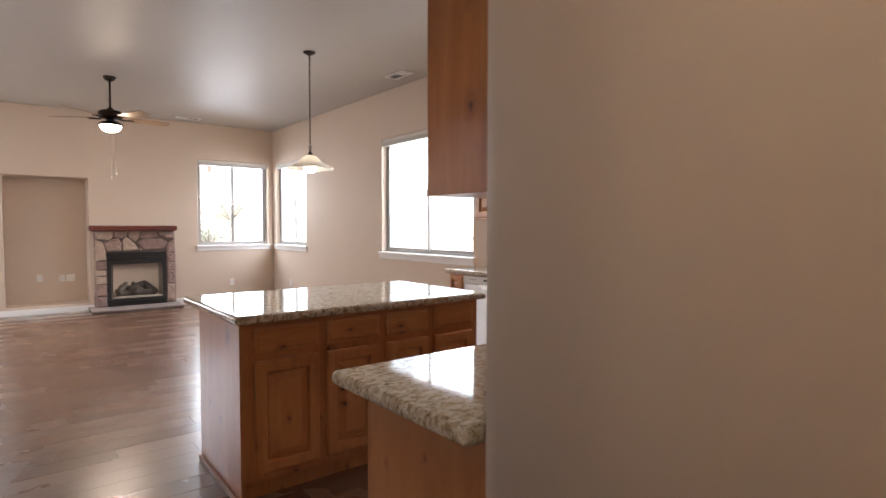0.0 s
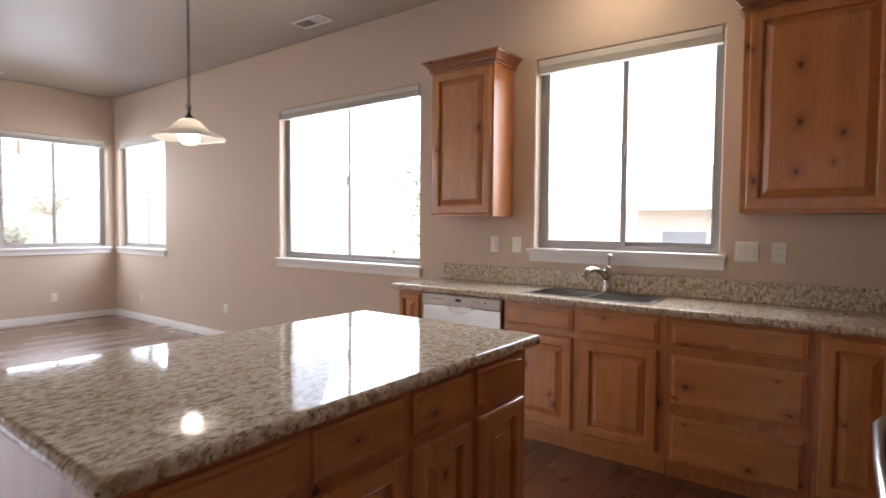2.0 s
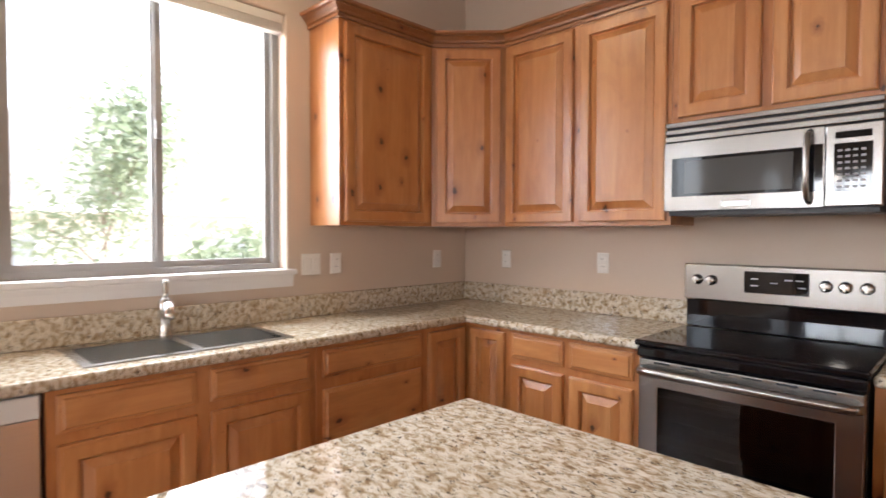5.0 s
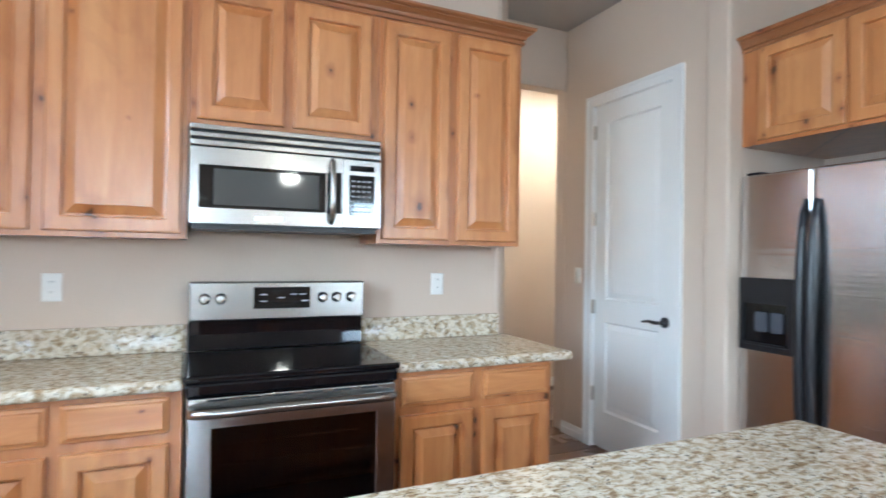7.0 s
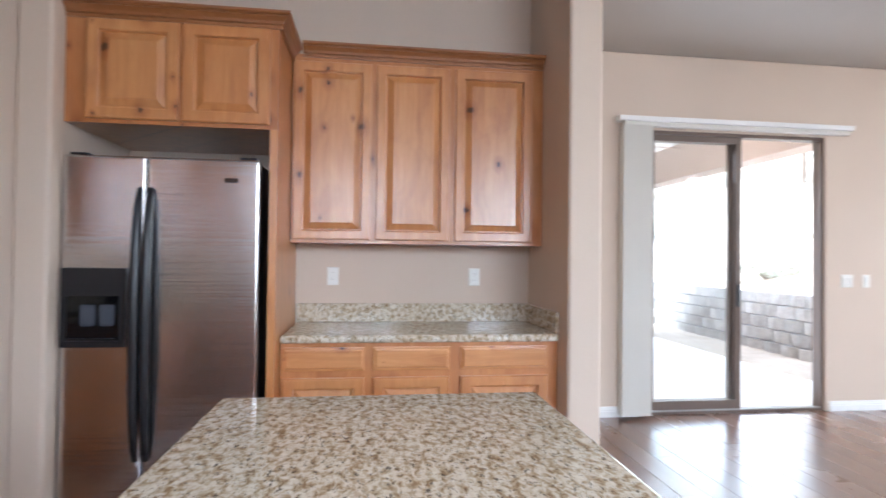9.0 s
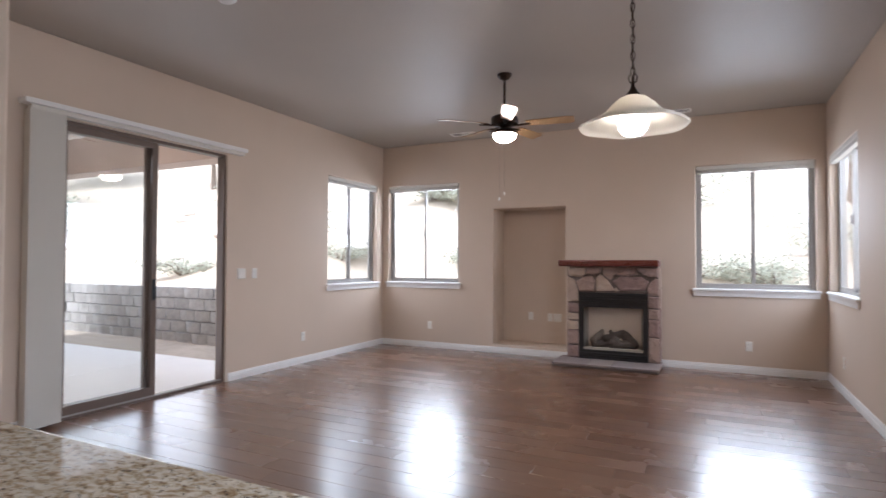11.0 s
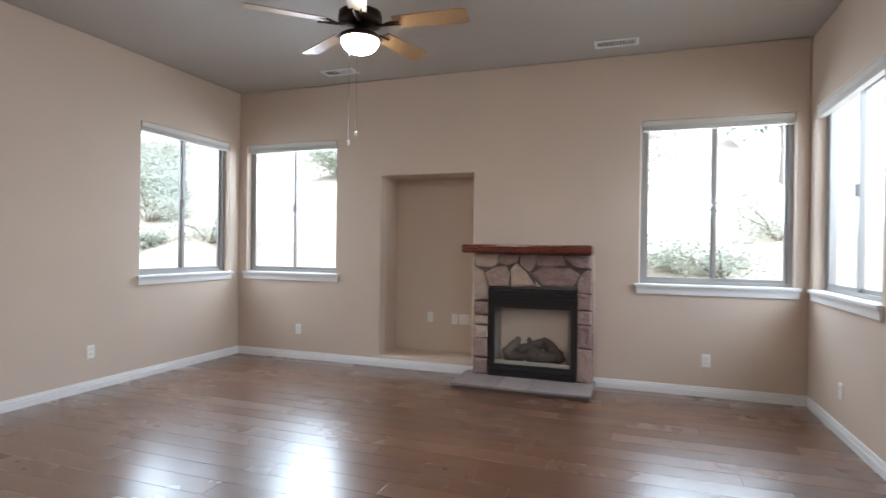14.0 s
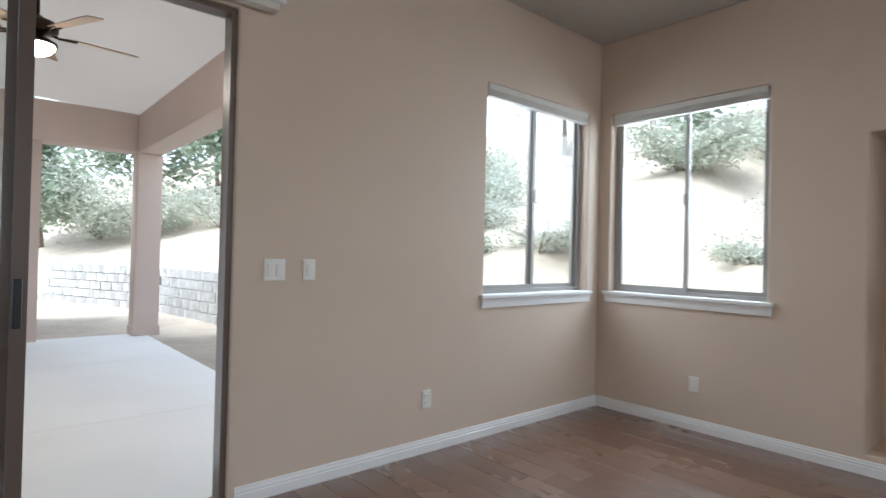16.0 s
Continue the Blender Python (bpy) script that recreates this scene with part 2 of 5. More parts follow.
def glass(name, tint=(1, 1, 1), rough=0.0, gloss=0.025):
    m = Mat(name, rough)
    m.n.remove(m.b)
    out = m.n["Material Output"]
    tr, gl, fr, mx = (m.n.new(k) for k in ("ShaderNodeBsdfTransparent", "ShaderNodeBsdfGlossy", "ShaderNodeLayerWeight", "ShaderNodeMixShader"))
    tr.inputs[0].default_value = (*tint, 1)
    gl.inputs["Roughness"].default_value = rough
    m.put(m.math("ADD", m.math("MULTIPLY", m.math("POWER", fr.outputs["Facing"], 4.0), 0.5), gloss), mx.inputs[0])
    m.put(tr.outputs[0], mx.inputs[1])
    m.put(gl.outputs[0], mx.inputs[2])
    m.put(mx.outputs[0], out.inputs["Surface"])
    return m.m


GLASS = glass("window_glass", (0.97, 0.98, 0.98))
OVENGLASS = glass("oven_glass", (0.32, 0.33, 0.37), 0.0, 0.06)


def glow(name, c, strength, base=(0.9, 0.88, 0.82)):
    m = Mat(name, 0.3, 0.0, base)
    m.b.inputs["Emission Color"].default_value = (*c, 1)
    m.b.inputs["Emission Strength"].default_value = strength
    return m.m


BULB = glow("lit_bulb", (1.0, 0.90, 0.76), 3.4)
BOWL = glow("lit_glass_bowl", (1.0, 0.82, 0.62), 28)
CAN = glow("lit_downlight", (1.0, 0.78, 0.5), 26)
SHADE = Mat("frosted_white_glass", 0.35, 0.0, (0.70, 0.66, 0.59))
SHADE.b.inputs["Transmission Weight"].default_value = 0.0
SHADE.b.inputs["Subsurface Weight"].default_value = 0.0
shade_tl, shade_mx = SHADE.n.new("ShaderNodeBsdfTranslucent"), SHADE.n.new("ShaderNodeMixShader")
shade_tl.inputs[0].default_value = (0.80, 0.76, 0.69, 1)
shade_mx.inputs[0].default_value = 0.35
SHADE.put(SHADE.b.outputs[0], shade_mx.inputs[1])
SHADE.put(shade_tl.outputs[0], shade_mx.inputs[2])
SHADE.put(shade_mx.outputs[0], SHADE.n["Material Output"].inputs["Surface"])
SHADE = SHADE.m


def mineral(name, a, b, c, scale=6, rough=0.85, relief=0.5):
    m = Mat(name, rough)
    v = m.coords()
    n1, n2 = m.noise(v, scale, 5, 0.6, 0.5), m.noise(v, scale * 7, 4, 0.7)
    oi = m.n.new("ShaderNodeObjectInfo")
    geo = m.n.new("ShaderNodeNewGeometry")
    r = m.math("FRACT", m.math("ADD", oi.outputs["Random"], geo.outputs["Random Per Island"]))
    base = m.ramp(r, (0.0, a), (0.5, b), (1.0, c))
    m.color(m.mix(0.45, base, m.ramp(m.mix(0.4, n1, n2), (0.3, tuple(k * 0.45 for k in b)), (0.65, tuple(min(1, k * 1.35) for k in b)))))
    m.bump(m.math("ADD", n1, m.math("MULTIPLY", n2, 0.4)), relief, 0.02)
    return m.m


STONE = mineral("field_stone", (0.20, 0.125, 0.12), (0.34, 0.235, 0.195), (0.58, 0.47, 0.35), 7, 0.85, 1.0)
MORTAR = mineral("mortar", (0.12, 0.094, 0.08), (0.14, 0.108, 0.092), (0.16, 0.122, 0.104), 30)
HEARTH = mineral("grey_hearth_slate", (0.22, 0.175, 0.17), (0.27, 0.225, 0.21), (0.34, 0.285, 0.25), 7, 0.55, 0.3)
LOGS = mineral("ceramic_log", (0.05, 0.042, 0.038), (0.11, 0.088, 0.074), (0.28, 0.225, 0.175), 11, 0.9, 0.9)
FIREBOX = mineral("firebox_panel", (0.42, 0.37, 0.31), (0.45, 0.40, 0.335), (0.48, 0.43, 0.36), 4, 0.9, 0.1)
CONCRETE = mineral("patio_concrete", (0.78, 0.775, 0.76), (0.81, 0.805, 0.79), (0.83, 0.825, 0.81), 2.5, 0.85, 0.10)
BLOCK = mineral("retaining_block", (0.36, 0.35, 0.335), (0.43, 0.42, 0.40), (0.50, 0.485, 0.465), 10, 0.95, 0.8)
DIRT = mineral("dry_dirt", (0.41, 0.345, 0.27), (0.43, 0.365, 0.29), (0.45, 0.385, 0.31), 1.2, 0.95, 0.6)
ROCK = mineral("pale_rock", (0.45, 0.40, 0.35), (0.5, 0.45, 0.4), (0.42, 0.36, 0.31), 5, 0.9, 0.6)
BARK = mineral("bark", (0.17, 0.135, 0.105), (0.21, 0.165, 0.13), (0.25, 0.20, 0.16), 12, 0.95, 0.8)
ROOF = mineral("roof_shingle", (0.16, 0.14, 0.13), (0.20, 0.18, 0.16), (0.24, 0.21, 0.19), 5, 0.9, 0.4)
SLAB = paint("pale_patio_concrete", (0.86, 0.85, 0.83), 0.85, 0.5, 50)
SIDING = paint("pale_siding", (0.62, 0.57, 0.52), 0.7, 0.1, 30)


def leaf(name, a, b):
    m = Mat(name, 0.6)
    geo = m.n.new("ShaderNodeNewGeometry")
    m.color(m.ramp(geo.outputs["Random Per Island"], (0.0, a), (1.0, b)))
    tl, mx = m.n.new("ShaderNodeBsdfTranslucent"), m.n.new("ShaderNodeMixShader")
    tl.inputs[0].default_value = (*[k * 1.3 for k in b], 1)
    mx.inputs[0].default_value = 0.35
    m.put(m.b.outputs[0], mx.inputs[1])
    m.put(tl.outputs[0], mx.inputs[2])
    m.put(mx.outputs[0], m.n["Material Output"].inputs["Surface"])
    return m.m


LEAF = leaf("sage_leaf", (0.12, 0.155, 0.09), (0.24, 0.285, 0.19))
SAGE = leaf("pale_sage_leaf", (0.31, 0.325, 0.26), (0.45, 0.465, 0.39))
FARROOF = mineral("pale_far_roof", (0.40, 0.38, 0.365), (0.44, 0.42, 0.40), (0.48, 0.46, 0.44), 3, 0.9, 0.2)
NEEDLE = leaf("pine_leaf", (0.16, 0.20, 0.14), (0.29, 0.335, 0.25))


# ---- building blocks ----
def quad_box(bm, x0, x1, y0, y1, z0, z1):
    v = [bm.verts.new((x, y, z)) for z in (z0, z1) for x, y in ((x0, y0), (x1, y0), (x1, y1), (x0, y1))]
    for f in ((3, 2, 1, 0), (4, 5, 6, 7), (0, 1, 5, 4), (1, 2, 6, 5), (2, 3, 7, 6), (3, 0, 4, 7)):
        bm.faces.new([v[i] for i in f])
    return v


def box(x0, x1, y0, y1, z0, z1, bevel=0.0, seg=2):
    """A box as a bmesh of its own, with rounded edges."""
    bm = bmesh.new()
    quad_box(bm, min(x0, x1), max(x0, x1), min(y0, y1), max(y0, y1), min(z0, z1), max(z0, z1))
    if bevel:
        bmesh.ops.bevel(bm, geom=bm.edges[:], offset=bevel, segments=seg, profile=0.5, affect="EDGES")
    return bm


def mesh_of(bm, name, material, smooth=False):
    bmesh.ops.recalc_face_normals(bm, faces=bm.faces[:])
    me = bpy.data.meshes.new(name)
    if smooth:
        for f in bm.faces:
            f.smooth = True
    bm.to_mesh(me)
    bm.free()
    me.materials.append(material)
    return me


def part(name, bm, material, parent=None, label="", m=None, smooth=False):
    """Links a bmesh as one mesh object under a thing or a part."""
    ob = new(name, mesh_of(bm, name, material, smooth))
    ob.parent = parent
    if m is not None:
        ob.matrix_basis = m
    if label:
        ob["label"] = label
    return ob


def thing(name, label, category, m=None, group="", kind=""):
    ob = new(name)
    ob.empty_display_size = 0.1
    if m is not None:
        ob.matrix_basis = m
    return tagged(ob, label, category, group, kind)


def solid(name, bm, material, label, category, m=None, group="", kind="", smooth=False):
    ob = part(name, bm, material, None, "", m, smooth)
    return tagged(ob, label, category, group, kind)


def cells(us, vs, gone, w0, w1, axes="xyz"):
    """A slab over the grid us x vs, less the cells in gone (centres in boxes), between w0 and w1. axes: which axis u, v, w are."""
    bm = bmesh.new()
    here = {}

    def vert(i, j, k):
        if (i, j, k) not in here:
            p = dict(zip(axes, (us[i], vs[j], (w0, w1)[k])))
            here[i, j, k] = bm.verts.new((p["x"], p["y"], p["z"]))
        return here[i, j, k]

    def full(i, j):
        if not (0 <= i < len(us) - 1 and 0 <= j < len(vs) - 1):
            return False
        u, v = (us[i] + us[i + 1]) / 2, (vs[j] + vs[j + 1]) / 2
        return not any(a < u < b and c < v < d for a, b, c, d in gone)

    for i in range(len(us) - 1):
        for j in range(len(vs) - 1):
            if not full(i, j):
                continue
            for k in (0, 1):
                bm.faces.new([vert(*p, k) for p in ((i, j), (i + 1, j), (i + 1, j + 1), (i, j + 1))])
            for (di, dj), (a, b) in (((-1, 0), ((i, j), (i, j + 1))), ((1, 0), ((i + 1, j), (i + 1, j + 1))),
                                     ((0, -1), ((i, j), (i + 1, j))), ((0, 1), ((i, j + 1), (i + 1, j + 1)))):
                if not full(i + di, j + dj):
                    bm.faces.new([vert(*a, 0), vert(*b, 0), vert(*b, 1), vert(*a, 1)])
    return bm


def soften(ob, width, seg=3, angle=40):
    b = ob.modifiers.new("soft", "BEVEL")
    b.width, b.segments, b.limit_method, b.angle_limit = width, seg, "ANGLE", radians(angle)
    for p in ob.data.polygons:
        p.use_smooth = True
    w = ob.modifiers.new("normals", "WEIGHTED_NORMAL")
    w.keep_sharp = True
    return ob


def grid_breaks(a, b, *inner):
    return sorted({a, b, *inner})


def lathe(profile, seg=32, bm=None):
    """A turned shape about z from (radius, z) pairs."""
    bm = bm or bmesh.new()
    rings = []
    for r, z in profile:
        if r < 1e-5:
            rings.append([bm.verts.new((0, 0, z))])
        else:
            rings.append([bm.verts.new((r * math.cos(2 * math.pi * i / seg), r * math.sin(2 * math.pi * i / seg), z)) for i in range(seg)])
    for a, b in zip(rings, rings[1:]):
        for i in range(seg):
            j = (i + 1) % seg
            if len(a) == 1 and len(b) == 1:
                continue
            if len(a) == 1:
                bm.faces.new((a[0], b[i], b[j]))
            elif len(b) == 1:
                bm.faces.new((a[i], a[j], b[0]))
            else:
                bm.faces.new((a[i], a[j], b[j], b[i]))
    return bm


def tube(points, radius, seg=12, bm=None, closed=False):
    """A round bar along points; radius is one number or one per point."""
    bm = bm or bmesh.new()
    pts = [Vector(p) for p in points]
    n = len(pts)
    rad = radius if isinstance(radius, (list, tuple)) else [radius] * n
    rings, side = [], None
    for i, p in enumerate(pts):
        a, b = (pts[i - 1], pts[(i + 1) % n]) if closed else (pts[max(0, i - 1)], pts[min(n - 1, i + 1)])
        d = (b - a).normalized()
        if side is None:
            side = d.orthogonal().normalized()
        side = (side - d * side.dot(d)).normalized()
        up = d.cross(side)
        rings.append([bm.verts.new(p + (side * math.cos(2 * math.pi * k / seg) + up * math.sin(2 * math.pi * k / seg)) * rad[i]) for k in range(seg)])
    for a, b in zip(rings, rings[1:] + ([rings[0]] if closed else [])):
        for k in range(seg):
            bm.faces.new((a[k], a[(k + 1) % seg], b[(k + 1) % seg], b[k]))
    if not closed:
        bm.faces.new(rings[0][::-1])
        bm.faces.new(rings[-1])
    return bm


def sweep(path, profile, right=True):
    """A moulding along a plan path [(x, y)]; profile is [(out, z)], out to the path's right."""
    bm = bmesh.new()
    pts = [Vector(p) for p in path]
    rows = []
    for i, p in enumerate(pts):
        da = (p - pts[i - 1]).normalized() if i else (pts[1] - p).normalized()
        db = (pts[i + 1] - p).normalized() if i < len(pts) - 1 else da
        na, nb = Vector((da.y, -da.x)), Vector((db.y, -db.x))
        if not right:
            na, nb = -na, -nb
        mit = (na + nb).normalized()
        k = 1 / max(0.3, mit.dot(na))
        rows.append([bm.verts.new((p.x + mit.x * o * k, p.y + mit.y * o * k, z)) for o, z in profile])
    n = len(profile)
    for a, b in zip(rows, rows[1:]):
        for i in range(n):
            bm.faces.new((a[i], b[i], b[(i + 1) % n], a[(i + 1) % n]))
    bm.faces.new(rows[0])
    bm.faces.new(rows[-1][::-1])
    return bm


def rings_panel(w, h, rings, back=0.0):
    """A panel w x h facing -y, from (inset, proud) rings, with a flat middle."""
    bm = bmesh.new()
    rows = []
    for inset, proud in [(0.0, back)] + rings:
        rows.append([bm.verts.new((x, -proud, z)) for x, z in ((inset, inset), (w - inset, inset), (w - inset, h - inset), (inset, h - inset))])
    for a, b in zip(rows, rows[1:]):
        for i in range(4):
            bm.faces.new((a[i], a[(i + 1) % 4], b[(i + 1) % 4], b[i]))
    bm.faces.new(rows[-1])
    bm.faces.new(rows[0][::-1])
    return bm


def raised_door(w, h):
    s = min(0.058, w * 0.2)
    return rings_panel(w, h, [(0.0, 0.014), (0.002, 0.018), (0.006, 0.020), (0.010, 0.020), (0.0105, 0.022), (s - 0.008, 0.022), (s - 0.002, 0.0195), (s, 0.004), (s + 0.001, 0.001), (s + 0.0075, 0.001), (s + 0.009, 0.0045), (s + 0.040, 0.0185), (s + 0.0405, 0.0205), (s + 0.043, 0.021)])


def drawer_front(w, h):
    return rings_panel(w, h, [(0.0, 0.010), (0.004, 0.0125), (0.012, 0.0135), (0.017, 0.019), (0.020, 0.020)])

# ---- structure ----
E_X, N_Y, S_Y, W_X, TOP = 4.08, 10.09, 0.77, -1.805, 3.115
SILL, HEAD = 0.985, 2.49
T = 0.16


def wall_ns(name, x0, x1, y0, y1, holes=(), z0=0.0, z1=TOP, label="beige painted interior wall", material=None, soft=0.012):
    """A wall that runs along y; holes are (y0, y1, z0, z1)."""
    ys = grid_breaks(y0, y1, *[v for h in holes for v in h[:2]])
    zs = grid_breaks(z0, z1, *[v for h in holes for v in h[2:] if z0 < v < z1])
    ob = solid(name, cells(ys, zs, holes, x0, x1, "yzx"), material or WALL, label, "wall", kind="structure")
    return soften(ob, soft) if soft else ob


def wall_ew(name, y0, y1, x0, x1, holes=(), z0=0.0, z1=TOP, label="beige painted interior wall", material=None, soft=0.012):
    """A wall that runs along x; holes are (x0, x1, z0, z1)."""
    xs = grid_breaks(x0, x1, *[v for h in holes for v in h[:2]])
    zs = grid_breaks(z0, z1, *[v for h in holes for v in h[2:] if z0 < v < z1])
    ob = solid(name, cells(xs, zs, holes, y0, y1, "xzy"), material or WALL, label, "wall", kind="structure")
    return soften(ob, soft) if soft else ob


KWIN, DWIN, EWIN = (2.14, 3.33, 1.17, HEAD), (4.39, 6.24, SILL, HEAD), (8.64, 9.97, SILL, HEAD)
NWIN_E, NWIN_W, NICHE = (2.735, 3.975, SILL, HEAD), (-1.70, -0.478, SILL, HEAD), (0.075, 1.125, 0.125, 2.07)
WWIN, SLIDER = (8.70, 9.92, SILL, HEAD), (5.22, 6.955, -0.02, 2.46)

wall_ns("wall_east", E_X, E_X + T, 0.4, N_Y + 0.16, (KWIN, DWIN, EWIN))
wall_ew("wall_north", N_Y, N_Y + T, W_X - 0.16, E_X - 0.002, (NWIN_E, NWIN_W, NICHE))
wall_ns("wall_west", W_X - T, W_X, 4.0, N_Y - 0.002, (WWIN, SLIDER), z0=-0.02)
wall_ew("wall_south", S_Y - 0.12, S_Y, 0.949, E_X - 0.002, soft=0)
end_bm = bmesh.new()
END = [(0.95, S_Y), (0.90, 0.745), (0.85, 0.70), (0.828, 0.672), (0.820, 0.64), (0.817, 0.60), (0.817, -1.298), (0.95, -1.298)]
lo, hi = [[end_bm.verts.new((x, y, z)) for x, y in END] for z in (0.0, TOP)]
for i in range(len(END)):
    j = (i + 1) % len(END)
    end_bm.faces.new((lo[i], lo[j], hi[j], hi[i])).smooth = True
end_bm.faces.new(lo)
end_bm.faces.new(hi)
solid("wall_passage", end_bm, WALL, "beige painted passage wall with rounded end", "wall", kind="structure")
wall_ew("wall_hall_header", -0.15, -0.03, -0.128, 0.815, ((-0.13, 0.83, -1, 2.65),), z0=-0.01)
wall_ew("wall_hall_back", -1.42, -1.30, -1.6, 1.1)
wall_ns("wall_hall_west", -1.6, -1.48, -1.298, -0.152)
wall_ew("wall_hall_side", -0.15, -0.03, -1.6, -0.132)
PDOOR = (0.315, 1.035, -0.02, 2.44)
wall_ns("wall_pantry", -0.25, -0.13, -0.028, 1.27, (PDOOR,), z0=-0.01)
wall_ew("wall_alcove_south", 1.27, 1.425, -0.95, -0.105, soft=0.02)
wall_ew("wall_pantry_side", -0.03, 0.09, -0.95, -0.252)
wall_ns("wall_alcove_back", -1.07, -0.95, -0.03, 3.952)
wall_ew("wall_alcove_north", 3.952, 4.14, -1.8, -0.20, soft=0.02)
# the niche's box
niche = cells([0.0, NICHE[0], NICHE[1], 1.2], [0.05, NICHE[2], NICHE[3], 2.15], ((NICHE[0], NICHE[1], NICHE[2], NICHE[3]),), N_Y + T - 0.002, 10.54, "xzy")
solid("wall_niche", niche, WALL, "beige painted wall niche recess", "wall", kind="structure")
solid("wall_niche_back", box(0.0, 1.2, 10.54, 10.62, 0.05, 2.15), WALL, "beige painted back of the wall niche", "wall", kind="structure")
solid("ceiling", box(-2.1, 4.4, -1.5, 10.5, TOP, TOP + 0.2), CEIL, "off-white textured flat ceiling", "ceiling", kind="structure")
# unseen roof slab, added so that sky light enters only by the openings
solid("roof", box(-2.5, 4.9, -1.8, 10.85, TOP + 0.21, TOP + 0.4), ROOF, "unseen grey shingle roof that keeps sky light out of the house", "roof", kind="structure")
solid("floor_slab", box(-2.0, 4.3, -1.45, 10.3, -0.2, -0.012), CONCRETE, "concrete slab under the floor", "floor", kind="structure")

BASE = [(0.0, 0.0), (0.014, 0.0), (0.014, 0.05), (0.010, 0.054), (0.012, 0.063), (0.008, 0.074), (0.007, 0.086), (0.0, 0.088)]


def baseboard(path):
    ob = solid("baseboard", sweep(path, BASE), TRIM, "white painted moulded baseboard", "baseboard", kind="structure")
    return ob


baseboard([(W_X, 6.99), (W_X, N_Y), (1.19, N_Y)])
baseboard([(2.325, N_Y), (E_X, N_Y), (E_X, 4.18)])
baseboard([(-0.33, 4.14), (W_X, 4.14), (W_X, 5.19)])
baseboard([(-0.20, 3.957), (-0.20, 4.14), (-0.33, 4.14)])
baseboard([(-0.13, -0.03), (-0.13, 0.245)])
baseboard([(-0.13, 1.105), (-0.13, 1.268), (-0.105, 1.27), (-0.105, 1.42)])
baseboard([(0.817, 0.62), (0.817, -1.3), (-1.48, -1.3)])


# ---- windows ----
def window(name, m, w, h, deep=0.11):
    """A two-pane sliding window in a drywall recess; local x along the wall, y outwards, z up from the opening's foot."""
    win = thing(name, "taupe aluminium sliding window with white sill", "window", m, kind="structure")
    f = 0.035
    part("window_frame", cells([0, f, w - f, w], [0, f, h - f, h], ((f, w - f, f, h - f),), deep - 0.03, deep + 0.04, "xzy"), ALU, win)
    for k, (a, b, y) in enumerate(((f, w / 2 + 0.022, deep - 0.012), (w / 2 - 0.022, w - f, deep + 0.012))):
        s = 0.03
        sash = part("sash", cells([a, a + s, b - s, b], [f, f + s, h - f - s, h - f], ((a + s, b - s, f + s, h - f - s),), y - 0.011, y + 0.011, "xzy"), ALU, win)
        pane = part("pane", box(a + s, b - s, y - 0.002, y + 0.002, f + s, h - f - s), GLASS, sash)
        pane.visible_shadow = False
    part("latch", box(w / 2 - 0.012, w / 2 + 0.012, deep - 0.045, deep - 0.024, h * 0.47, h * 0.53, 0.003), ALU, win)
    part("sill", box(-0.045, w + 0.045, -0.035, deep - 0.032, -0.022, 0.006, 0.006), TRIM, win, "white painted sill board")
    part("apron", sweep([(-0.03, 0), (w + 0.03, 0)], [(0.0, -0.085), (0.014, -0.085), (0.016, -0.05), (0.020, -0.03), (0.020, -0.023), (0.0, -0.023)]), TRIM, win)
    # raised blind under the head
    bl = thing("window_blind", "cream raised slat blind under the window head", "blind", m, group="raised blinds")
    part("headrail", box(0.012, w - 0.012, 0.004, 0.055, h - 0.05, h - 0.003, 0.004), BLIND, bl)
    for k in range(7):
        part("slat", box(0.014, w - 0.014, 0.006, 0.054, h - 0.083 + k * 0.0046, h - 0.0802 + k * 0.0046), BLIND, bl)
    part("bottom_rail", box(0.012, w - 0.012, 0.004, 0.056, h - 0.096, h - 0.085, 0.003), BLIND, bl)
    return win


def east(o):
    return pose(E_X, o[1], o[2], 0, 0, -90), o[1] - o[0], o[3] - o[2]


def north(o):
    return pose(o[0], N_Y, o[2], 0, 0, 0), o[1] - o[0], o[3] - o[2]


def west(o):
    return pose(W_X, o[0], o[2], 0, 0, 90), o[1] - o[0], o[3] - o[2]


window("window_1", *east(KWIN))
window("window_2", *east(DWIN))
window("window_3", *east(EWIN))
window("window_4", *north(NWIN_E))
window("window_5", *north(NWIN_W))
window("window_6", *west(WWIN))


# ---- sliding patio door ----
def patio_door():
    m = pose(W_X, SLIDER[0], 0, 0, 0, 90)
    w, h = SLIDER[1] - SLIDER[0], SLIDER[3]
    d = thing("door_1", "open dark bronze sliding glass patio door", "door", m, kind="structure")
    f = 0.03
    part("door_frame", cells([0, f, w - f, w], [0.0, 0.022, h - f, h], ((f, w - f, 0.022, h - f),), 0.022, 0.115, "xzy"), BRONZE_FR, d)
    part("track", box(f, w - f, 0.03, 0.05, 0.022, 0.034), ALU, d)
    for nm, a, b, y in (("fixed_panel", f, 0.90, 0.10), ("sliding_panel", f + 0.03, 0.935, 0.055)):
        s = 0.055
        p = part(nm, cells([a, a + s, b - s, b], [0.03, 0.11, h - f - s, h - f], ((a + s, b - s, 0.11, h - f - s),), y - 0.018, y + 0.018, "xzy"), BRONZE_FR, d)
        g = part("pane", box(a + s, b - s, y - 0.003, y + 0.003, 0.11, h - f - s), GLASS, p)
        g.visible_shadow = False
        if nm == "sliding_panel":
            part("handle", box(b - 0.05, b - 0.018, y - 0.048, y - 0.019, 0.93, 1.13, 0.008), BLACK, p, "black pull handle")
    return d


